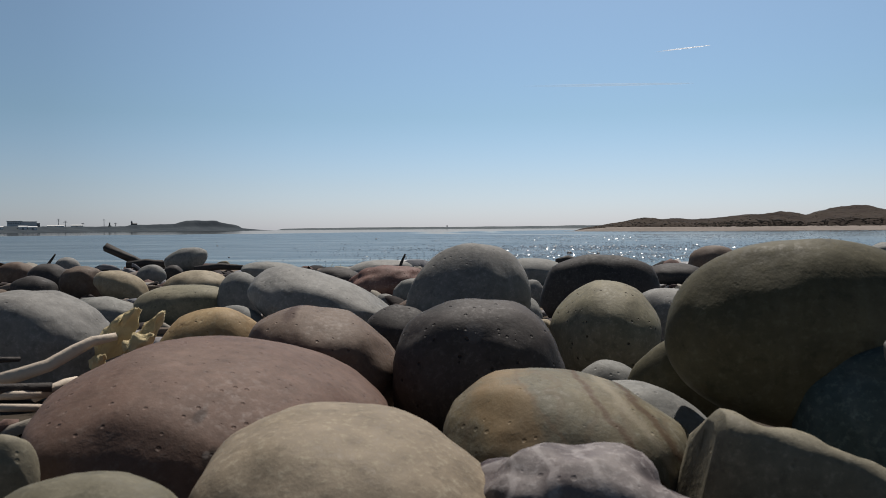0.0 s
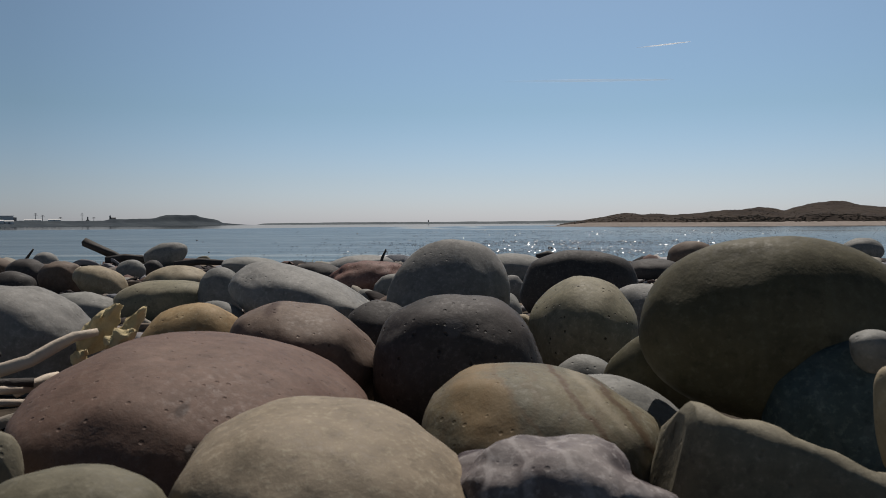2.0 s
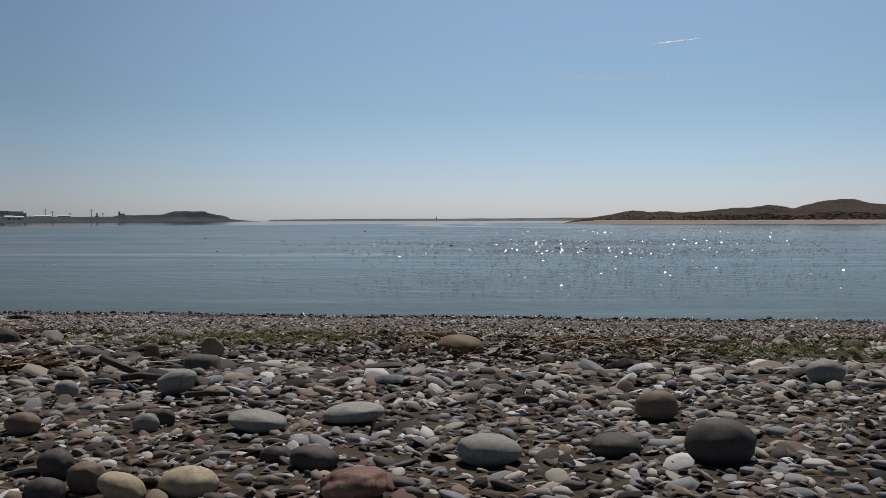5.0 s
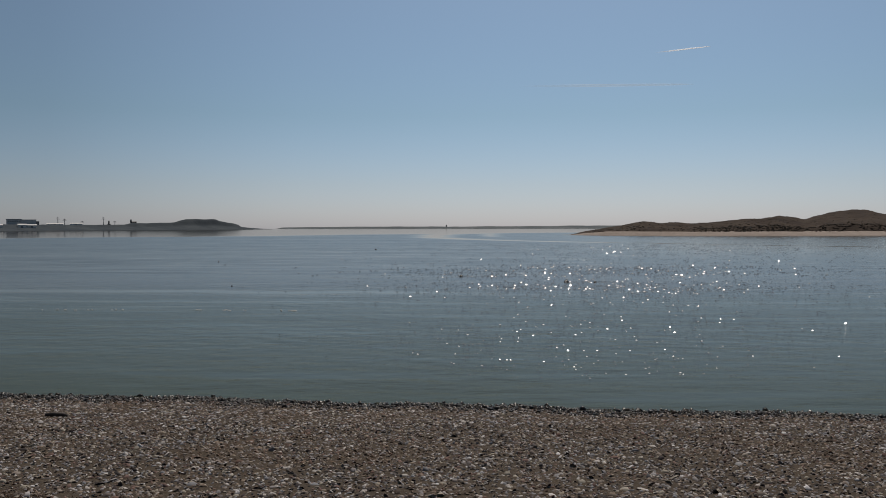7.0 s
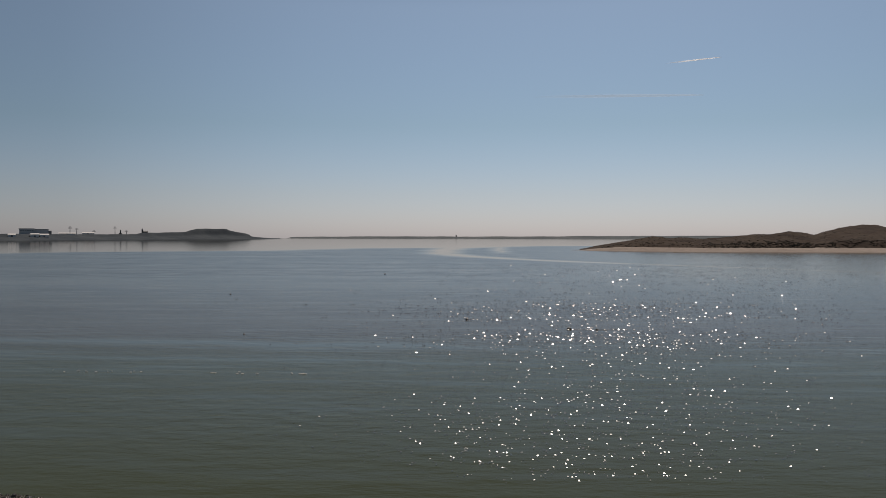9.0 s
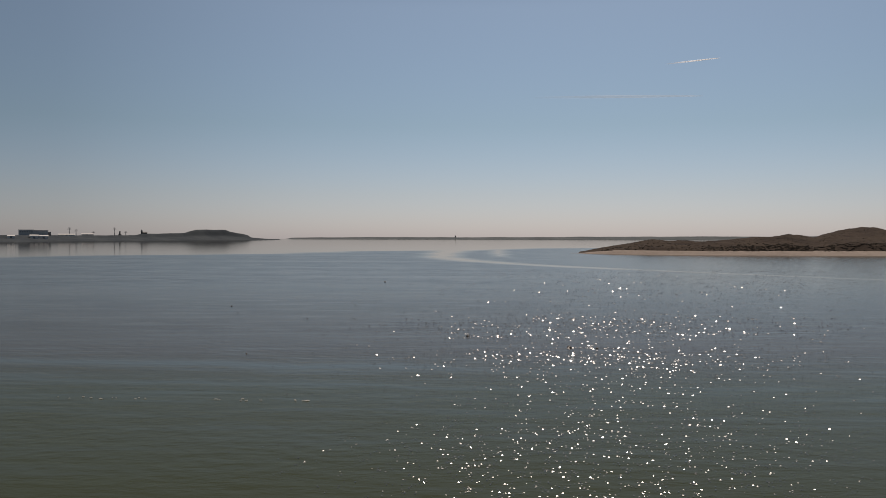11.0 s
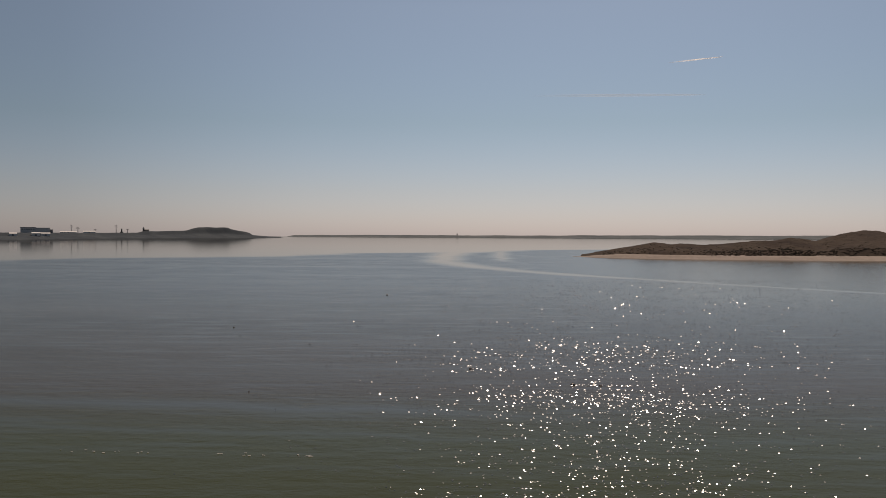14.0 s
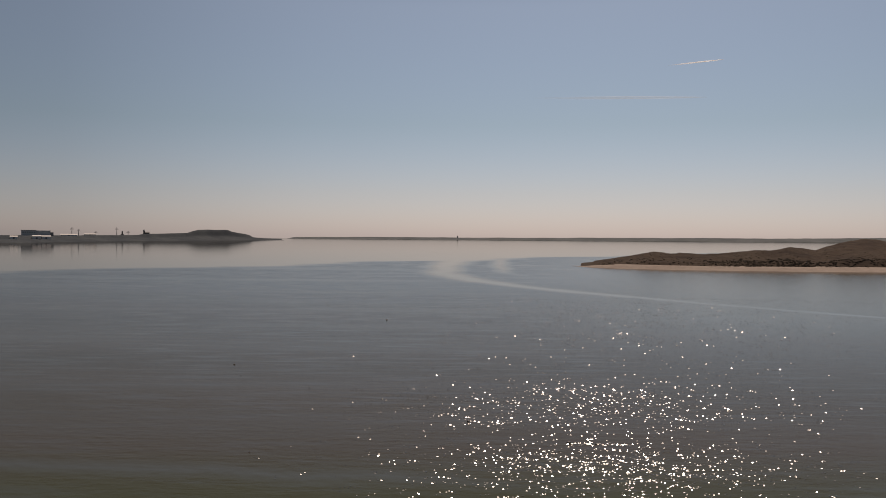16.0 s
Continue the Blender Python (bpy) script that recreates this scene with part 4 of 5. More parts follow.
def slab(edge, depth, label):
    """A broken slab: steep front face, a worn rounded upper edge that slants down, back falling to the ground."""
    pts = [Vector(p) for p in edge]
    line = []
    for a, b in zip(pts, pts[1:]):
        line += [a.lerp(b, k / 8) for k in range(8)]
    line.append(pts[-1])
    rings = []
    for i, q in enumerate(line):
        s = i / (len(line) - 1)
        fat = min(1.0, 0.35 + 4 * s) * min(1.0, 0.4 + 6 * (1 - s))
        low = 1.869
        ring = [(0.003, low)] + [(0.003 - 0.004 * k, low + (q.z - low) * k) for k in (0.2, 0.4, 0.6, 0.8, 0.92)]
        ring += [(0.0003, q.z - 0.0013), (0.002, q.z), (0.0055, q.z - 0.0002), (depth * fat * 0.6, q.z - 0.002), (depth * fat, q.z - 0.007), (depth * fat + 0.003, low + (q.z - low) * 0.4), (depth * fat + 0.002, low)]
        row = []
        for y, z in ring:
            v = Vector((q.x + 0.2 * (z - q.z), q.y + y, z))
            n = noise.noise(v * 140) * 0.0011 + noise.noise(v * 380) * 0.00045
            row.append((v.x + n * 0.4, v.y + n, v.z + n * 0.8))
        rings.append(row)
    w = len(rings[0])
    verts = [v for row in rings for v in row]
    faces = [(i * w + j, (i + 1) * w + j, (i + 1) * w + (j + 1) % w, i * w + (j + 1) % w) for i in range(len(rings) - 1) for j in range(w)]
    faces += [tuple(reversed(range(w))), tuple((len(rings) - 1) * w + j for j in range(w))]
    bm = bmesh.new()
    vs = [bm.verts.new(v) for v in verts]
    for f in faces:
        bm.faces.new([vs[k] for k in f])
    centre = sum((Vector(v) for v in verts), Vector()) / len(verts)
    bmesh.ops.translate(bm, verts=bm.verts, vec=-centre)
    ob = part("beach_stone", bm, STONE["drab"], None, "", True)
    ob.location = centre
    return tagged(ob, label, "stone", "stones round the start")


stone("olive_pale", (0.8307, 5.7155, 1.9014), (0.01305, 0.01160, 0.00765), 0, 4.14, 0.8, 1, 5, "smooth grey-green beach stone lying among others")
stone("buff", (0.8644, 5.7404, 1.8938), (0.02739, 0.02865, 0.01820), 15, 1.15, 0.8, 2, 5, "large smooth buff sandstone pebble")
stone("rose", (0.8244, 5.8132, 1.8888), (0.04240, 0.06378, 0.02565), 8, 1.00, 0.9, 3, 5, "large rose-brown sandstone pebble with small pits")
stone("quartz", (0.9019, 5.7355, 1.8964), (0.01865, 0.01490, 0.01050), 6, 2.23, 2.8, 4, 5, "lumpy purple and white quartz stone")
stone("banded", (0.9079, 5.7953, 1.8899), (0.02993, 0.03135, 0.01890), 10, 1.00, 1.0, 5, 5, "tan and grey stone with ochre patch and vein")
stone("grey", (0.9304, 5.8153, 1.8869), (0.02041, 0.01670, 0.01430), 30, 1.00, 0.8, 6, 5, "grey pebble half hidden behind a tan stone")
stone("olive", (0.9683, 5.8061, 1.9151), (0.03510, 0.01863, 0.02370), 5, 0.98, 0.45, 7, 5, "big dark olive boulder with faint veins")
stone("teal", (0.9761, 5.7918, 1.9008), (0.01845, 0.01475, 0.01535), -25, 1.67, 0.8, 8, 5, "dark teal stone in the shade of a boulder")
stone("olive", (0.9452, 5.8355, 1.8947), (0.01590, 0.00892, 0.01840), 8, 1.23, 0.8, 9, 4, "brown-olive pebble in shadow")
stone("slate_pitted", (0.8900, 5.8655, 1.8967), (0.02725, 0.02180, 0.02360), 4, 1.05, 0.9, 10, 5, "dark purple-grey pebble with small pits")
stone("blue", (0.8892, 5.9807, 1.9071), (0.02666, 0.02420, 0.03030), 36, 1.00, 1.0, 11, 4, "speckled blue-grey upright pebble")
stone("pitted", (0.9436, 5.9457, 1.9005), (0.02189, 0.03289, 0.01925), -28, 1.35, 0.8, 12, 4, "speckled olive-grey round pebble")
stone("slate", (0.9804, 6.1624, 1.9003), (0.04025, 0.01932, 0.02460), -6, 1.10, 0.8, 13, 4, "smooth dark grey pebble")
stone("blush_worn", (0.8391, 5.8854, 1.8982), (0.02500, 0.03245, 0.01855), 20, 1.25, 1.0, 14, 5, "dull pink sandstone pebble")
stone("pale", (0.8232, 6.0105, 1.9029), (0.03981, 0.03095, 0.01635), 20, 1.45, 0.9, 15, 5, "long pale speckled granite pebble")
stone("grey", (0.7450, 6.1587, 1.8958), (0.01485, 0.01185, 0.01855), 0, 1.34, 0.8, 16, 4, "mid-grey pebble on the beach")
stone("ochre", (0.7972, 5.9005, 1.8930), (0.02085, 0.01665, 0.02195), 10, 1.00, 0.8, 17, 4, "orange ochre pebble on the beach")
stone("moss", (0.7038, 6.1681, 1.8919), (0.03245, 0.02595, 0.01435), -5, 1.33, 0.7, 18, 4, "flat grey-green pebble on the beach")
stone("blue", (0.7314, 5.9154, 1.9022), (0.02675, 0.02140, 0.01755), 18, 1.50, 1.1, 19, 5, "big blue-grey stone with worn face")
stone("tan", (0.6522, 6.3827, 1.8881), (0.03120, 0.02495, 0.01705), 0, 1.00, 0.8, 20, 4, "flat tan pebble on the beach")
stone("tan", (0.5911, 6.3587, 1.8921), (0.02420, 0.01935, 0.01360), 20, 1.24, 0.9, 21, 4, "tan pebble on the beach")
stone("blush", (0.5441, 6.3888, 1.8945), (0.01990, 0.01590, 0.01570), 0, 1.50, 2.0, 22, 4, "rough brown broken stone")
stone("slate", (0.4916, 6.4351, 1.8947), (0.02050, 0.01640, 0.01555), 15, 1.34, 0.8, 23, 4, "dark bluish pebble on the beach")
stone("slate", (0.5130, 6.3585, 1.8866), (0.02115, 0.01695, 0.01560), 8, 1.00, 0.8, 24, 4, "dark flat pebble on the beach")
stone("grey", (0.6560, 6.1583, 1.8848), (0.02445, 0.01960, 0.01380), 4, 1.00, 1.2, 25, 4, "flat grey stone on the beach")
stone("red", (0.8279, 6.3592, 1.8934), (0.03325, 0.02660, 0.01665), -4, 1.26, 2.6, 26, 4, "rough red granite stone")
stone("pale", (0.7950, 6.7048, 1.8897), (0.04255, 0.03405, 0.01245), -4, 1.34, 0.9, 27, 4, "flat pale pebble on the beach")
stone("slate", (0.7698, 6.4722, 1.8900), (0.02780, 0.02225, 0.01275), 4, 1.39, 0.8, 28, 4, "dark grey pebble on the beach")
stone("grey", (0.6652, 6.6575, 1.8900), (0.03930, 0.03145, 0.01195), 4, 1.43, 1.3, 29, 4, "flat speckled grey stone")
stone("grey", (0.4825, 6.9079, 1.8977), (0.03300, 0.02640, 0.01825), -12, 1.26, 1.0, 30, 4, "grey rounded rock on the crest")
stone("grey", (0.8526, 6.2812, 1.8897), (0.01445, 0.01155, 0.01310), -20, 1.26, 0.8, 31, 4, "mid-grey pebble wedged between others")
stone("slate", (0.8625, 5.9506, 1.8906), (0.01865, 0.01490, 0.01965), -24, 1.00, 0.8, 32, 4, "dark grey pebble leaning on others")
stone("blush", (0.8544, 6.2333, 1.8833), (0.01430, 0.01145, 0.00675), -20, 1.40, 0.8, 33, 4, "pinkish grey pebble on the beach")
stone("grey", (0.8301, 6.2904, 1.8803), (0.01010, 0.00805, 0.00930), 0, 1.00, 0.8, 34, 4, "small grey pebble on the beach")
stone("grey", (0.9724, 6.4882, 1.8936), (0.03770, 0.03015, 0.01770), 4, 1.19, 0.8, 35, 4, "flat grey pebble on the beach")
stone("slate", (1.1286, 6.5213, 1.8889), (0.03180, 0.02540, 0.01405), 0, 1.27, 0.8, 36, 4, "dark grey flat pebble")
stone("blush", (1.2277, 6.7058, 1.8962), (0.03080, 0.02465, 0.02200), -8, 1.05, 0.8, 37, 4, "pinkish grey rounded pebble")
stone("slate", (1.2453, 6.4890, 1.9011), (0.04125, 0.03300, 0.02710), 0, 1.11, 0.8, 38, 4, "dark pebble behind a boulder")
stone("grey", (1.5990, 6.9827, 1.8937), (0.03300, 0.02640, 0.02200), 0, 1.11, 0.8, 39, 4, "grey pebble on the crest")
stone("tan", (0.9245, 5.9850, 1.8945), (0.00450, 0.00400, 0.00650), 0, 3, 0.8, 40, 4, "small olive pebble on the beach")
stone("pale", (0.9869, 6.0109, 1.8927), (0.02055, 0.01645, 0.02165), 10, 1.00, 1.4, 41, 4, "cracked pale grey stone")
stone("grey", (0.9327, 5.8805, 1.8849), (0.01315, 0.01050, 0.01385), 4, 1.00, 0.8, 42, 4, "smooth grey pebble on the beach")
stone("tan", (0.9815, 5.9450, 1.8930), (0.00500, 0.00450, 0.00800), 0, 3, 0.8, 43, 4, "small tan pebble on the beach")
stone("blush", (0.3534, 6.6459, 1.8881), (0.02360, 0.01890, 0.01715), 0, 1.00, 1.0, 44, 4, "pink-brown pebble on the beach")
stone("grey", (0.5149, 6.6572, 1.8856), (0.01755, 0.01405, 0.01460), 0, 1.00, 0.8, 45, 4, "small grey pebble on the crest")
stone("slate", (0.5312, 6.6921, 1.8845), (0.01305, 0.01045, 0.01345), 0, 1.00, 0.8, 46, 4, "small dark pebble on the crest")
stone("pale", (0.3076, 6.8904, 1.8870), (0.01885, 0.01510, 0.01600), 0, 1.00, 0.8, 47, 4, "small pale pebble on the crest")
stone("drab", (0.8014, 5.7503, 1.8972), (0.00600, 0.00480, 0.00955), 0, 2.74, 1.2, 48, 4, "pale grey flat-sided stone")
stone("pale", (0.9448, 6.2545, 1.8890), (0.01040, 0.00835, 0.01305), 20, 1.28, 0.8, 49, 4, "small pale pebble beside a grey one")
stone("grey", (0.9173, 6.1076, 1.8895), (0.02020, 0.01615, 0.01345), 0, 1.37, 0.8, 50, 4, "grey pebble behind a dark one")
stone("grey", (0.7843, 5.9904, 1.8890), (0.01705, 0.01365, 0.01795), 5, 1.00, 0.8, 51, 4, "small grey pebble on the beach")
stone("slate", (0.7190, 6.5038, 1.8827), (0.01800, 0.01440, 0.01170), 0, 1.00, 0.8, 52, 4, "small dark pebble on the beach")
stone("grey", (0.9750, 5.7760, 1.9165), (0.00500, 0.00450, 0.00300), 0, 2.0, 0.8, 53, 4, "grey pebble beside a dark boulder")
stone("tan", (0.9703, 5.7600, 1.9100), (0.00330, 0.00400, 0.00480), 0, 3.5, 0.8, 94, 4, "small tan pebble against a teal stone")
stone("tan", (0.8710, 5.9300, 1.8774), (0.01315, 0.01050, 0.00875), 0, 1.00, 0.8, 54, 4, "tan pebble deep between larger ones")
stone("slate", (0.8618, 5.9001, 1.8794), (0.01195, 0.00955, 0.00995), 0, 1.00, 0.8, 55, 4, "dark pebble deep between larger ones")
stone("brown", (0.9800, 7.7936, 1.8153), (0.0650, 0.0650, 0.0367), 4, 1.00, 0.8, 81, 4, "rounded brown stone standing out of the shingle")
stone("drab", (0.3450, 7.6550, 1.8320), (0.02900, 0.01400, 0.03400), 18, 1.07, 1.8, 82, 4, "small dark upright stone")
stone("brown", (0.2050, 7.6200, 1.8300), (0.02100, 0.01300, 0.02700), 0, 1.19, 1.8, 83, 4, "small dark brown upright stone")
stone("slate", (-0.4470, 8.1864, 1.7954), (0.0460, 0.0322, 0.0307), 10, 1.00, 1.2, 84, 4, "dark grey wedge-shaped stone")
stone("blush", (-0.0193, 8.2628, 1.7718), (0.0374, 0.0300, 0.0118), 0, 1.62, 1.0, 85, 4, "flat pinkish slab on shingle")
stone("grey", (0.1753, 8.1214, 1.7835), (0.0376, 0.0301, 0.0131), 0, 1.51, 1.0, 86, 4, "flat grey slab on shingle")
stone("grey", (1.2758, 7.0621, 1.8279), (0.0497, 0.0398, 0.0166), 0, 1.32, 1.0, 87, 4, "broad flat grey beach stone")
stone("buff", (1.0251, 7.1349, 1.8274), (0.0443, 0.0354, 0.0160), 0, 1.35, 1.0, 88, 4, "broad flat buff beach stone")
stone("slate", (1.5630, 7.1017, 1.8284), (0.0545, 0.0436, 0.0182), 5, 1.26, 1.2, 89, 4, "dark grey flat beach stone")
stone("grey", (0.6298, 7.3207, 1.8275), (0.0378, 0.0302, 0.0189), 0, 1.24, 1.2, 90, 4, "mid-grey angular beach stone")
stone("buff", (0.8890, 7.1790, 1.8274), (0.0478, 0.0382, 0.0164), 0, 1.33, 1.0, 91, 4, "flat buff-grey beach stone")
stone("blush", (1.1948, 6.9991, 1.8276), (0.0342, 0.0274, 0.0160), 0, 1.35, 1.0, 92, 4, "dull pink flat beach stone")
stone("slate", (0.2413, 7.0881, 1.8280), (0.0477, 0.0381, 0.0167), -6, 1.32, 1.2, 93, 4, "dark flat stone among pebbles")

# reed, leaf and driftwood by the stones
def stick(name, points, radii, mat, label, category, sides=9):
    bm = bmesh.new()
    tube(bm, points, radii, sides)
    r = random.Random(len(points) * 7 + int(points[0][0] * 1000))
    for v in bm.verts:
        v.co += Vector((r.gauss(0, 1), r.gauss(0, 1), r.gauss(0, 1))) * radii[0] * 0.05
    ob = part(name, bm, mat, None, "", True)
    return tagged(ob, label, category)


def leaf(base, tip, width, curl, seed, label):
    """A crumpled withered blade with thickness."""
    a, b = Vector(base), Vector(tip)
    d = b - a
    side = d.cross(Vector((0, 1, 0))).normalized()
    nrm = side.cross(d).normalized()
    bm = bmesh.new()
    rows, cols = 12, 7
    grid = [[], []]
    for i in range(rows + 1):
        s = i / rows
        w = width * (math.sin(math.pi * (0.10 + 0.88 * s ** 0.8)) ** 1.1)
        for layer in (0, 1):
            line = []
            for j in range(cols + 1):
                k = j / cols * 2 - 1
                q = a + d * s + side * (w * k) + nrm * (curl * (k * k) * (0.5 + s) - layer * 0.0006)
                q += nrm * (0.5 * width * noise.noise((s * 4 + seed, k * 2.2, seed * 2.0))) + side * (0.45 * width * noise.noise((s * 5, k * 3, seed * 1.7)))
                line.append(bm.verts.new(q))
            grid[layer].append(line)
    for i in range(rows):
        for j in range(cols):
            for layer in (0, 1):
                g = grid[layer]
                bm.faces.new((g[i][j], g[i][j + 1], g[i + 1][j + 1], g[i + 1][j]))
    for i in range(rows):
        for j in (0, cols):
            bm.faces.new((grid[0][i][j], grid[0][i + 1][j], grid[1][i + 1][j], grid[1][i][j]))
    for j in range(cols):
        for i in (0, rows):
            bm.faces.new((grid[0][i][j], grid[0][i][j + 1], grid[1][i][j + 1], grid[1][i][j]))
    ob = part("withered_leaf", bm, M_LEAF, None, "", True)
    return tagged(ob, label, "leaf", "withered leaves")


stick("reed", [(0.7588, 5.8245, 1.9021), (0.7677, 5.8245, 1.9045), (0.7741, 5.8265, 1.9064), (0.7795, 5.8295, 1.9098), (0.7835, 5.8325, 1.9120), (0.7883, 5.8365, 1.9128)], [0.0018, 0.0018, 0.0017, 0.0016, 0.0014, 0.0010], M_REED, "pale bent dry reed stem lying over stones", "reed")
stick("reed", [(0.7682, 5.8302, 1.8970), (0.7728, 5.8303, 1.8992), (0.7744, 5.8354, 1.9001), (0.7753, 5.8403, 1.9001)], [0.00130, 0.00130, 0.00120, 0.00100], M_REED, "short curved pale reed stem", "reed")
stick("reed", [(0.7641, 5.8003, 1.9007), (0.7748, 5.8003, 1.9007), (0.7833, 5.8053, 1.8995)], [0.00100, 0.00100, 0.00090], M_REED, "straight pale straw lying flat", "reed")
stick("reed", [(0.7584, 5.8104, 1.9031), (0.7695, 5.8104, 1.9030), (0.7801, 5.8154, 1.9026)], [0.00150, 0.00150, 0.00125], M_DARKWOOD, "brown weathered reed stem", "reed")
stick("reed", [(0.7611, 5.8103, 1.9017), (0.7737, 5.8104, 1.9016), (0.7791, 5.8154, 1.9010)], [0.00110, 0.00110, 0.00100], M_REED, "thin pale straw stem", "reed")
stick("reed", [(0.7246, 5.8753, 1.9007), (0.7356, 5.8753, 1.9006), (0.7394, 5.8803, 1.9000)], [0.00100, 0.00100, 0.00080], M_DARKWOOD, "thin brown stem between stones", "reed")
stick("driftwood", [(0.3009, 7.0501, 1.9151), (0.3258, 7.0499, 1.9034), (0.3489, 7.0496, 1.8926), (0.3651, 7.0744, 1.8789)], [0.00800, 0.00700, 0.00650, 0.00600], M_DARKWOOD, "dark charred driftwood board leaning on the crest", "driftwood", 4)
stick("driftwood", [(0.3569, 6.9995, 1.8851), (0.3876, 6.9996, 1.8895), (0.4266, 6.9996, 1.8864)], [0.00600, 0.00650, 0.00500], M_DARKWOOD, "dark driftwood branch lying on stones", "driftwood")
stick("driftwood", [(0.5125, 6.8498, 1.8847), (0.5498, 6.8499, 1.8885), (0.5830, 6.8499, 1.8867)], [0.00500, 0.00500, 0.00400], M_DARKWOOD, "dark flat driftwood piece", "driftwood")
stick("driftwood", [(1.0305, 6.7510, 1.8942), (1.0459, 6.7511, 1.8980), (1.0634, 6.7510, 1.8948)], [0.00600, 0.00700, 0.00400], M_DARKWOOD, "small dark driftwood chunk", "driftwood")
stick("twig", [(0.3659, 6.6997, 1.8980), (0.3718, 6.6999, 1.9060), (0.3762, 6.7001, 1.9125)], [0.00200, 0.00150, 0.00100], M_DARKWOOD, "thin upright twig between stones", "twig")
stick("twig", [(0.8282, 6.5505, 1.8950), (0.8315, 6.5508, 1.9050), (0.8353, 6.5510, 1.9138)], [0.00200, 0.00150, 0.00100], M_DARKWOOD, "thin dark upright twig between stones", "twig")
leaf((0.7825, 5.8385, 1.9059), (0.7920, 5.8405, 1.9205), 0.0046, 0.0026, 1, "crumpled yellow withered leaf between stones")
leaf((0.7912, 5.8425, 1.9076), (0.7990, 5.8435, 1.9191), 0.0026, 0.0016, 2, "narrow brown curled leaf standing between stones")
leaf((0.7911, 5.8345, 1.9087), (0.7989, 5.8365, 1.9131), 0.0030, 0.0015, 3, "torn yellow-brown withered leaf")
leaf((0.7846, 5.8285, 1.9050), (0.7878, 5.8295, 1.9088), 0.0022, 0.0010, 4, "small pale torn leaf")
slab([(0.9285, 5.7582, 1.9023), (0.9290, 5.7558, 1.9061), (0.9304, 5.7533, 1.9080), (0.9337, 5.7508, 1.9075), (0.9381, 5.7493, 1.9058), (0.9437, 5.7478, 1.9048), (0.9508, 5.7457, 1.9024), (0.9559, 5.7432, 1.9000), (0.9623, 5.7406, 1.8975), (0.9703, 5.7376, 1.8937)], 0.0170, "angular olive slab with a pale worn edge")

# ---------------------------------------------------------------- shingle
def pebble_shapes(level, count, seed):
    """Flat, rounded and slightly angular beach pebbles of unit size."""
    shapes, r = [], random.Random(seed)
    v0, f0 = ico(level)
    for k in range(count):
        v = v0.copy()
        o = Vector((r.uniform(0, 50), r.uniform(0, 50), r.uniform(0, 50)))
        e = r.uniform(0.62, 1.0)
        cut = [(Vector((r.gauss(0, 1), r.gauss(0, 1), r.gauss(0, 0.6))).normalized(), r.uniform(0.62, 0.9)) for _ in range(3)]
        for i in range(len(v)):
            d = Vector(v[i])
            q = d * (1 + 0.22 * noise.noise(d * 1.1 + o))
            for nrm, lim in cut:
                h = q.dot(nrm)
                if h > lim:
                    q -= nrm * (h - lim) * 0.8
            v[i] = (q.x, q.y * e, q.z)
        shapes.append((v, f0))
    return shapes


rng = random.Random(11)
HEROES = [(o.location.x, o.location.y, max(o.dimensions.x, o.dimensions.y) * 0.5) for o in scene.objects if o.name.startswith("beach_stone")]


def half_width(y):
    return 0.57 * (y - 4.2) + 0.9


def strand(x):
    """The line of the upper wrack."""
    return 12.0 - 0.40 * x + 0.25 * math.sin(x * 1.3) + 0.1 * math.sin(x * 3.7)


def lay(y0, y1, per_m2, size_of, shapes, lift=0.25, flat=(0.13, 0.36), tilt=0.30, reach=half_width, mid=0.95, hollow=None):
    out = []
    step = 0.05
    y = y0
    while y < y1:
        w = 2 * reach(y)
        n = w * step * per_m2
        n = int(n) + (rng.random() < n - int(n))
        for _ in range(n):
            x = mid + rng.uniform(-0.5, 0.5) * w
            yy = y + rng.uniform(0, step)
            s = size_of(x, yy)
            z = beach(x, yy)
            h = s * rng.uniform(*flat)
            if rng.random() < 0.025:
                h = s * rng.uniform(0.45, 0.6)
            near = any(abs(x - a) < b + s * 0.8 and abs(yy - c) < b + s * 0.8 and (x - a) ** 2 + (yy - c) ** 2 < (b * 0.92 + s * 0.5) ** 2 for a, c, b in HEROES) if yy < 9 else False
            if near or (hollow and abs(x - 0.88) < hollow(yy)):
                continue
            out.append((rng.randrange(len(shapes)), turn_matrix((x, yy, z + h * lift), rng.gauss(0, tilt), rng.gauss(0, tilt), rng.uniform(0, 6.283), s, s * rng.uniform(0.7, 1.0), h)))
        y += step
    return out


def start_wedge(y):
    """Half the width of the stony patch in front of the start."""
    return max(0.0, 0.62 * (min(y, 6.95) - 5.6) + 0.12) if y < 7.0 else 0.0


def size_top(x, y):
    big = 0.015 if rng.random() < 0.2 else 0.0
    return (rng.uniform(0.007, 0.017) + big * rng.random()) * (0.8 if y < 6.8 else 1.0)


def size_crest(x, y):
    return rng.uniform(0.010, 0.024) + (rng.uniform(0.008, 0.028) if rng.random() < 0.07 else 0)


def size_mid(x, y):
    return rng.uniform(0.011, 0.027) + (0.018 if rng.random() < 0.05 else 0)


def size_low(x, y):
    return rng.uniform(0.018, 0.043) + (0.03 if rng.random() < 0.04 else 0)


def size_wet(x, y):
    return rng.uniform(0.022, 0.05) + (0.04 if rng.random() < 0.05 else 0)


def half_shape(sh):
    """Leaves off the buried underside."""
    out = []
    for v, f in sh:
        up = f[(v[f][:, :, 2].mean(axis=1) > -0.35)]
        used = np.unique(up)
        idx = -np.ones(len(v), int)
        idx[used] = np.arange(len(used))
        out.append((v[used], idx[up]))
    return out


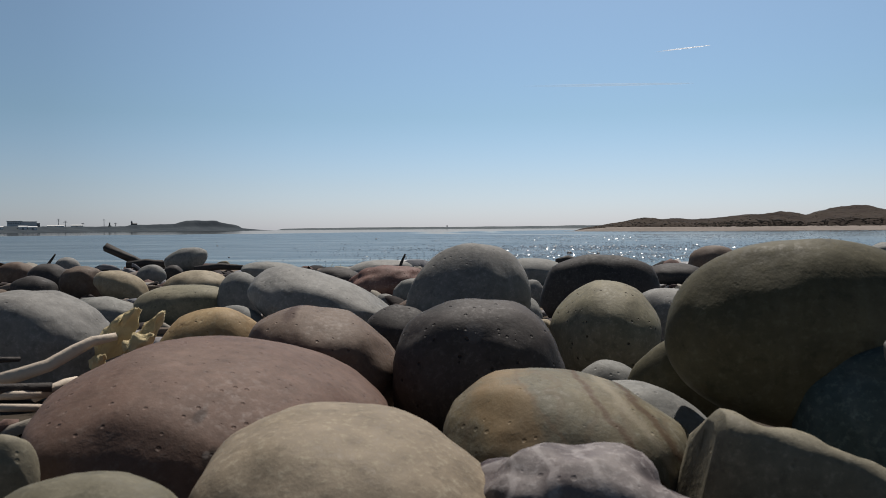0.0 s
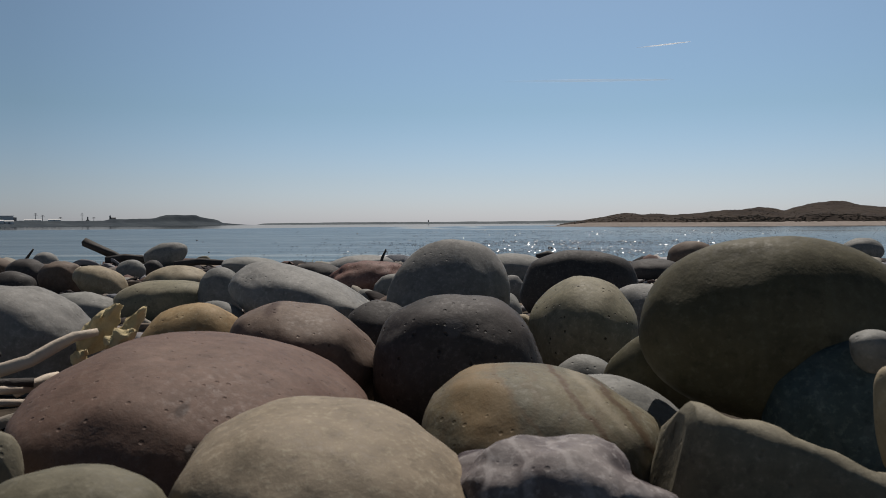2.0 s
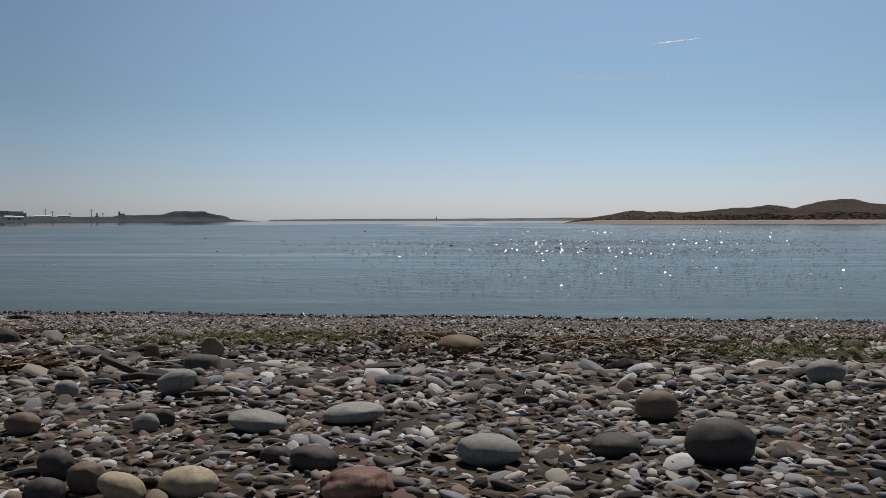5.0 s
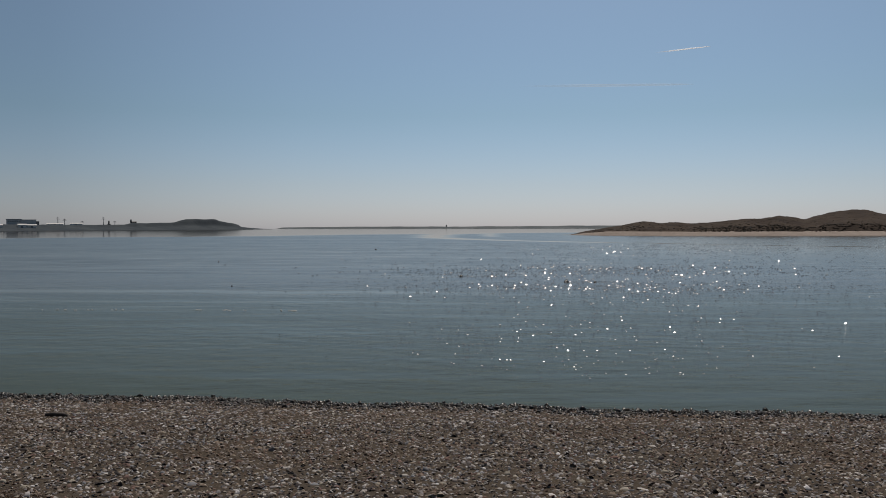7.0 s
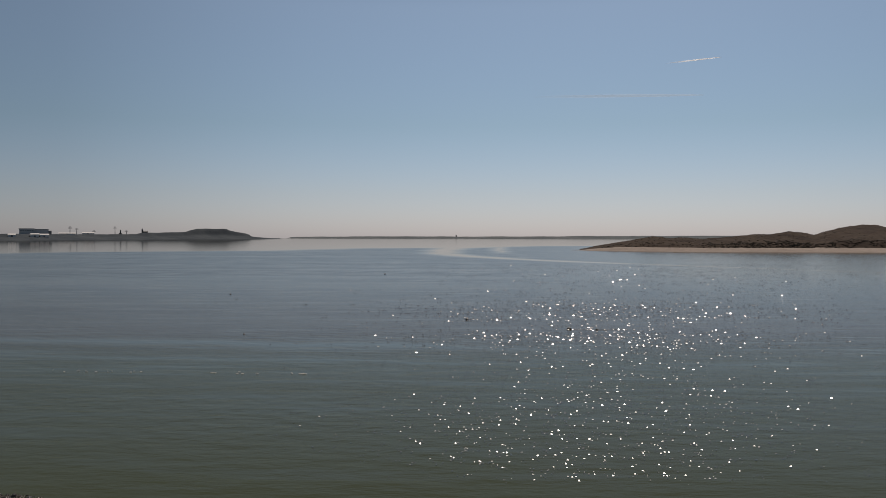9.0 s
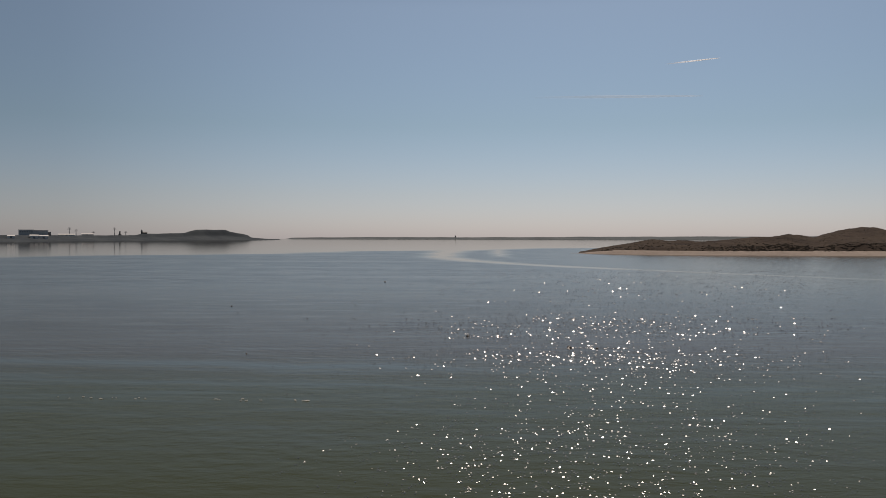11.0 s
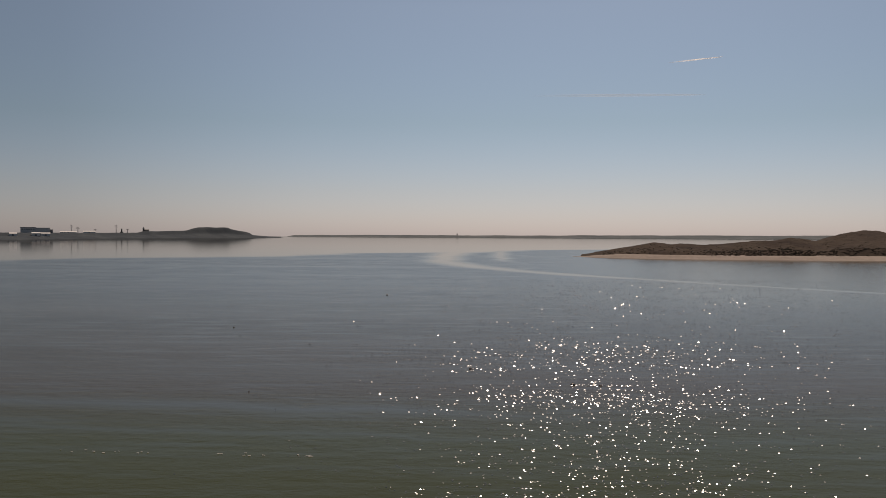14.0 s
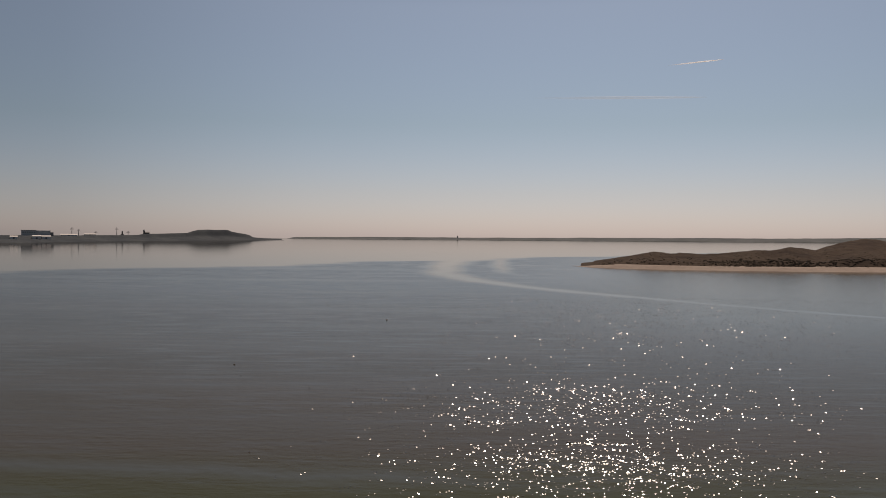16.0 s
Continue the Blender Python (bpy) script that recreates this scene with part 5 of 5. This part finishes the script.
fine, plain = half_shape(pebble_shapes(2, 14, 3)), half_shape(pebble_shapes(1, 16, 4))

def flat_stones(count, sides, seed):
    """Flat beach stones of unit size: uneven outline, steep sides, a worn rim and a slightly domed top; no underside."""
    shapes, r = [], random.Random(seed)
    for k in range(count):
        e, skew = r.uniform(0.6, 1.0), r.uniform(-0.25, 0.25)
        p = r.uniform(0.7, 1.0)
        out = []
        for i in range(sides):
            a = 2 * math.pi * (i + r.uniform(-0.25, 0.25)) / sides
            c, q = math.cos(a), math.sin(a)
            out.append((math.copysign(abs(c) ** p, c) * r.uniform(0.88, 1.08), math.copysign(abs(q) ** p, q) * e * r.uniform(0.88, 1.08)))
        v = []
        for grow, h in ((1.0, -0.4), (0.95, 0.72), (0.74, 1.0)):
            v += [(x * grow + skew * h * 0.3, y * grow, h + (0.06 * r.uniform(-1, 1) if h > 0.5 else 0)) for x, y in out]
        v.append((skew * 0.3, 0.0, 1.06))
        f = []
        for j in range(2):
            for i in range(sides):
                a, b, c, d = j * sides + i, j * sides + (i + 1) % sides, (j + 1) * sides + (i + 1) % sides, (j + 1) * sides + i
                f += [(a, b, c), (a, c, d)]
        f += [(2 * sides + i, 2 * sides + (i + 1) % sides, 3 * sides) for i in range(sides)]
        shapes.append((np.array(v), np.array(f)))
    return shapes


slabs, small_slabs = flat_stones(16, 9, 51) + fine[:4], flat_stones(18, 6, 52) + plain[:4]
start_bed = lay(5.72, 7.0, 2200, size_top, fine, 0.15, reach=start_wedge, mid=0.88)
under = lay(5.72, 7.0, 2600, size_top, plain, 0.12, reach=start_wedge, mid=0.88)
top = lay(6.3, 8.3, 900, size_crest, slabs, 0.40, (0.16, 0.34), 0.26, hollow=start_wedge)
under += lay(5.6, 8.2, 560, size_crest, plain, 0.12, hollow=start_wedge)
near = sorted(top, key=lambda q: -q[1][0, 0] ** 2 - q[1][1, 0] ** 2)
picked = [q for q in near if 6.9 < q[1][1, 3] < 8.2 and abs(q[1][0, 3] - 0.95) < 1.6][:300]
taken = {id(q) for q in picked}
cluster("upper_shingle", fine, start_bed, M_SHINGLE, "small dry grey and buff pebbles between larger stones", "shingle")
cluster("upper_shingle", slabs, [q for q in top if id(q) not in taken], M_SHINGLE, "dry flat grey-brown stones on the beach crest", "shingle")
cluster("upper_shingle", plain, under, M_SHINGLE, "small dry grey and buff pebbles between larger ones", "shingle")
cluster("beach_shingle", small_slabs, lay(8.2, 11.0, 860, size_mid, small_slabs, 0.45, (0.16, 0.36), 0.34), M_SHINGLE, "dry grey-brown shingle sloping down the beach", "shingle")


def plates(count, seed):
    """Small flat stones for the far shingle: two rings and a worn top, no underside."""
    shapes, r = [], random.Random(seed)
    for k in range(count):
        e = r.uniform(0.6, 1.0)
        v = [(math.cos(a) * r.uniform(0.85, 1.1), math.sin(a) * e * r.uniform(0.85, 1.1), -0.3) for a in (math.pi * i / 3 for i in range(6))]
        v += [(math.cos(a) * r.uniform(0.5, 0.85), math.sin(a) * e * r.uniform(0.5, 0.85), r.uniform(0.7, 1.1)) for a in (math.pi * i / 3 + r.uniform(-0.2, 0.2) for i in range(6))]
        f = [t for i in range(6) for t in ((i, (i + 1) % 6, 6 + i), ((i + 1) % 6, 6 + (i + 1) % 6, 6 + i))]
        f += [(6, 7, 8), (6, 8, 9), (6, 9, 10), (6, 10, 11)]
        shapes.append((np.array(v), np.array(f)))
    return shapes


lowpoly = plates(24, 21)
cluster("beach_shingle", lowpoly, lay(11.0, 13.0, 720, size_mid, lowpoly, tilt=0.4), M_SHINGLE, "dry grey-brown shingle sloping down the beach", "shingle")


def lay_sides(per_m2):
    """Shingle on to either side and behind, thinner and coarser."""
    out = []
    while len(out) < per_m2 * 330:
        x, y = rng.uniform(-11.5, 13.5), rng.uniform(0.0, 24.2)
        if y > edge_y(x) - 0.2 or (y > 5.6 and abs(x - 0.95) < half_width(y)) or (5.1 < y < 5.75 and abs(x - 0.88) < 0.3):
            continue
        s = rng.uniform(0.035, 0.075)
        h = s * rng.uniform(0.2, 0.4)
        out.append((rng.randrange(24), turn_matrix((x, y, beach(x, y) + h * 0.2), rng.gauss(0, 0.3), rng.gauss(0, 0.3), rng.uniform(0, 6.283), s, s * rng.uniform(0.7, 1.0), h)))
    return out


cluster("beach_shingle", lowpoly, lay_sides(38), M_SHINGLE, "coarse grey-brown shingle spreading along the crest of the beach", "shingle")
cluster("lower_shingle", lowpoly, lay(13.0, 21.6, 225, size_low, lowpoly, tilt=0.5), M_SHINGLE, "fine grey-brown shingle low on the beach", "shingle")
wet = [q for q in lay(21.2, 26.3, 240, size_wet, lowpoly, 0.3, (0.4, 0.75)) if edge_y(q[1][0, 3]) - 0.30 - 0.9 * rng.random() ** 2 < q[1][1, 3] < edge_y(q[1][0, 3]) + 0.25]
damp = [q for q in lay(21.6, 25.2, 225, size_low, lowpoly) if q[1][1, 3] < edge_y(q[1][0, 3]) - 0.35]
def edge_stone(x, out, size, seed):
    """A larger wet stone lying at the water's edge."""
    (v, f), r = pebble_shapes(2, 1, seed)[0], random.Random(seed)
    h = size * r.uniform(0.45, 0.7)
    m = turn_matrix((0, 0, 0), r.gauss(0, 0.2), r.gauss(0, 0.2), r.uniform(0, 6.28), size, size * r.uniform(0.6, 0.9), h)
    ob = mesh_object("wet_stone", (v @ m[:3, :3].T).tolist(), f.tolist(), M_WET_PIECE)
    y = edge_y(x) - out
    ob.location = (x, y, beach(x, y) + h * 0.35)
    return tagged(ob, "dark wet stone at the water's edge", "stone", "stones at the water's edge")


for k in range(44):
    edge_stone(-10.5 + 0.52 * k + rng.uniform(-0.25, 0.25), rng.uniform(-0.25, 0.35), rng.uniform(0.05, 0.095) + (0.05 if rng.random() < 0.12 else 0), 300 + k)
stick("driftwood", [(-7.42, 22.22, beach(-7.42, 22.22) + 0.03), (-7.25, 22.18, beach(-7.25, 22.18) + 0.045), (-7.05, 22.20, beach(-7.05, 22.20) + 0.04), (-6.95, 22.17, beach(-6.95, 22.17) + 0.025)], [0.03, 0.045, 0.04, 0.025], M_DARKWOOD, "dark waterlogged driftwood on the lower beach", "driftwood")
cluster("waterline_stones", lowpoly, wet, M_WET, "wet dark glistening stones along the water's edge", "stones")
cluster("lower_shingle", lowpoly, damp, M_SHINGLE, "fine grey-brown shingle just above the wet edge", "shingle")


# ---------------------------------------------------------------- wrack, straw and grass
def sprig(count, seed, bend=0.35, seg=3, wide=0.05):
    """Short bent stalks of unit length, three-sided."""
    shapes, r = [], random.Random(seed)
    for k in range(count):
        pts, d = [Vector((0, 0, 0))], Vector((1, 0, 0.1))
        for i in range(seg):
            d = (d + Vector((0, r.uniform(-bend, bend), r.uniform(-bend, bend) * 0.5))).normalized()
            pts.append(pts[-1] + d / seg)
        bm = bmesh.new()
        tube(bm, pts, [wide * (1 - 0.6 * i / seg) for i in range(seg + 1)], 3)
        bmesh.ops.triangulate(bm, faces=bm.faces)
        v = np.array([q.co[:] for q in bm.verts])
        f = np.array([[q.index for q in t.verts] for t in bm.faces])
        bm.free()
        shapes.append((v, f))
    return shapes


stalks = sprig(12, 31)
flakes = sprig(8, 32, 0.5, 1, 0.16)


def scatter_bits(n, place, length, shapes, lift=0.02, steep=0.25):
    out = []
    for _ in range(n):
        x, y = place()
        s = rng.uniform(*length)
        out.append((rng.randrange(len(shapes)), turn_matrix((x, y, beach(x, y) + lift * rng.random() + 0.018), rng.uniform(0, 6.28), rng.gauss(0, steep), rng.uniform(0, 6.283), s, s, s)))
    return out


def along_strand(spread, shift=0.0):
    def place():
        while True:
            x = rng.uniform(-5.5, 8.5)
            if noise.noise((x * 0.8, 3.3, shift)) + 0.6 > rng.random() * 0.7:
                return x, strand(x) + shift + rng.gauss(0, spread)
    return place


def round_spot(x, y, sx, sy):
    return lambda: (rng.gauss(x, sx), rng.gauss(y, sy))


wrack = scatter_bits(10000, along_strand(0.33), (0.015, 0.05), flakes, 0.02) + scatter_bits(5000, lambda: (lambda x: (x, strand(x) - 0.25 + rng.gauss(0, 0.4)))(rng.uniform(0.5, 7.0)), (0.015, 0.05), flakes, 0.02) + scatter_bits(1600, along_strand(0.3, 0.9), (0.012, 0.04), flakes)
wrack += scatter_bits(800, round_spot(1.5, 8.3, 0.55, 0.25), (0.01, 0.03), flakes, 0.0, 0.06) + scatter_bits(700, round_spot(-0.15, 7.3, 0.12, 0.12), (0.02, 0.04), flakes, 0.0, 0.06)
wrack += scatter_bits(650, round_spot(1.15, 7.85, 0.4, 0.22), (0.012, 0.03), flakes, 0.0, 0.06) + scatter_bits(500, round_spot(-1.3, 9.2, 0.55, 0.25), (0.012, 0.035), flakes)
wrack += scatter_bits(1200, round_spot(-0.9, 10.0, 0.6, 0.3), (0.01, 0.035), flakes)
cluster("wrack_line", flakes, wrack, M_DEBRIS, "dry brown seaweed wrack strewn along the beach", "seaweed", False)
straw = scatter_bits(160, along_strand(0.5), (0.04, 0.11), stalks) + scatter_bits(70, round_spot(1.3, 8.0, 0.35, 0.2), (0.04, 0.11), stalks, 0.01, 0.05)
straw += scatter_bits(45, round_spot(-0.1, 7.35, 0.2, 0.12), (0.04, 0.10), stalks, 0.0, 0.02) + scatter_bits(60, round_spot(0.9, 8.2, 1.6, 0.4), (0.03, 0.10), stalks, 0.005, 0.03)
thin = [(v * np.array([1, 0.45, 0.45]), f) for v, f in stalks]
cluster("dry_straw", thin, straw, M_STRAW, "pale dry reed stalks scattered over the stones", "straw", False)

blades = sprig(10, 41, 0.3, 3, 0.03)
tufts = []
for cx, cy, sx, sy, n in ((0.35, 8.05, 0.24, 0.15, 800), (1.85, 7.72, 0.26, 0.14, 750), (2.4, 7.9, 0.4, 0.2, 160), (3.0, 8.6, 0.5, 0.25, 90)):
    for _ in range(n):
        x, y = rng.gauss(cx, sx), rng.gauss(cy, sy)
        s = rng.uniform(0.02, 0.045)
        tufts.append((rng.randrange(10), turn_matrix((x, y, beach(x, y) + 0.018), rng.uniform(0, 6.28), -rng.uniform(0.1, 0.75), rng.uniform(0, 6.283), s, s, s)))
cluster("beach_grass", blades, tufts, M_GRASS, "sparse green grass and weeds growing between the stones", "grass", False)

# the stones nearest the way, each a piece of the beach
shared = []
for k, (v, f) in enumerate(slabs):
    me = bpy.data.meshes.new("pebble")
    me.from_pydata(v.tolist(), [], f.tolist())
    me.materials.append(M_PIECE)
    me.shade_smooth()
    shared.append(me)
for k, m in picked:
    ob = new("pebble", shared[k])
    ob.parent = ground
    ob.matrix_world = Matrix(m.tolist())
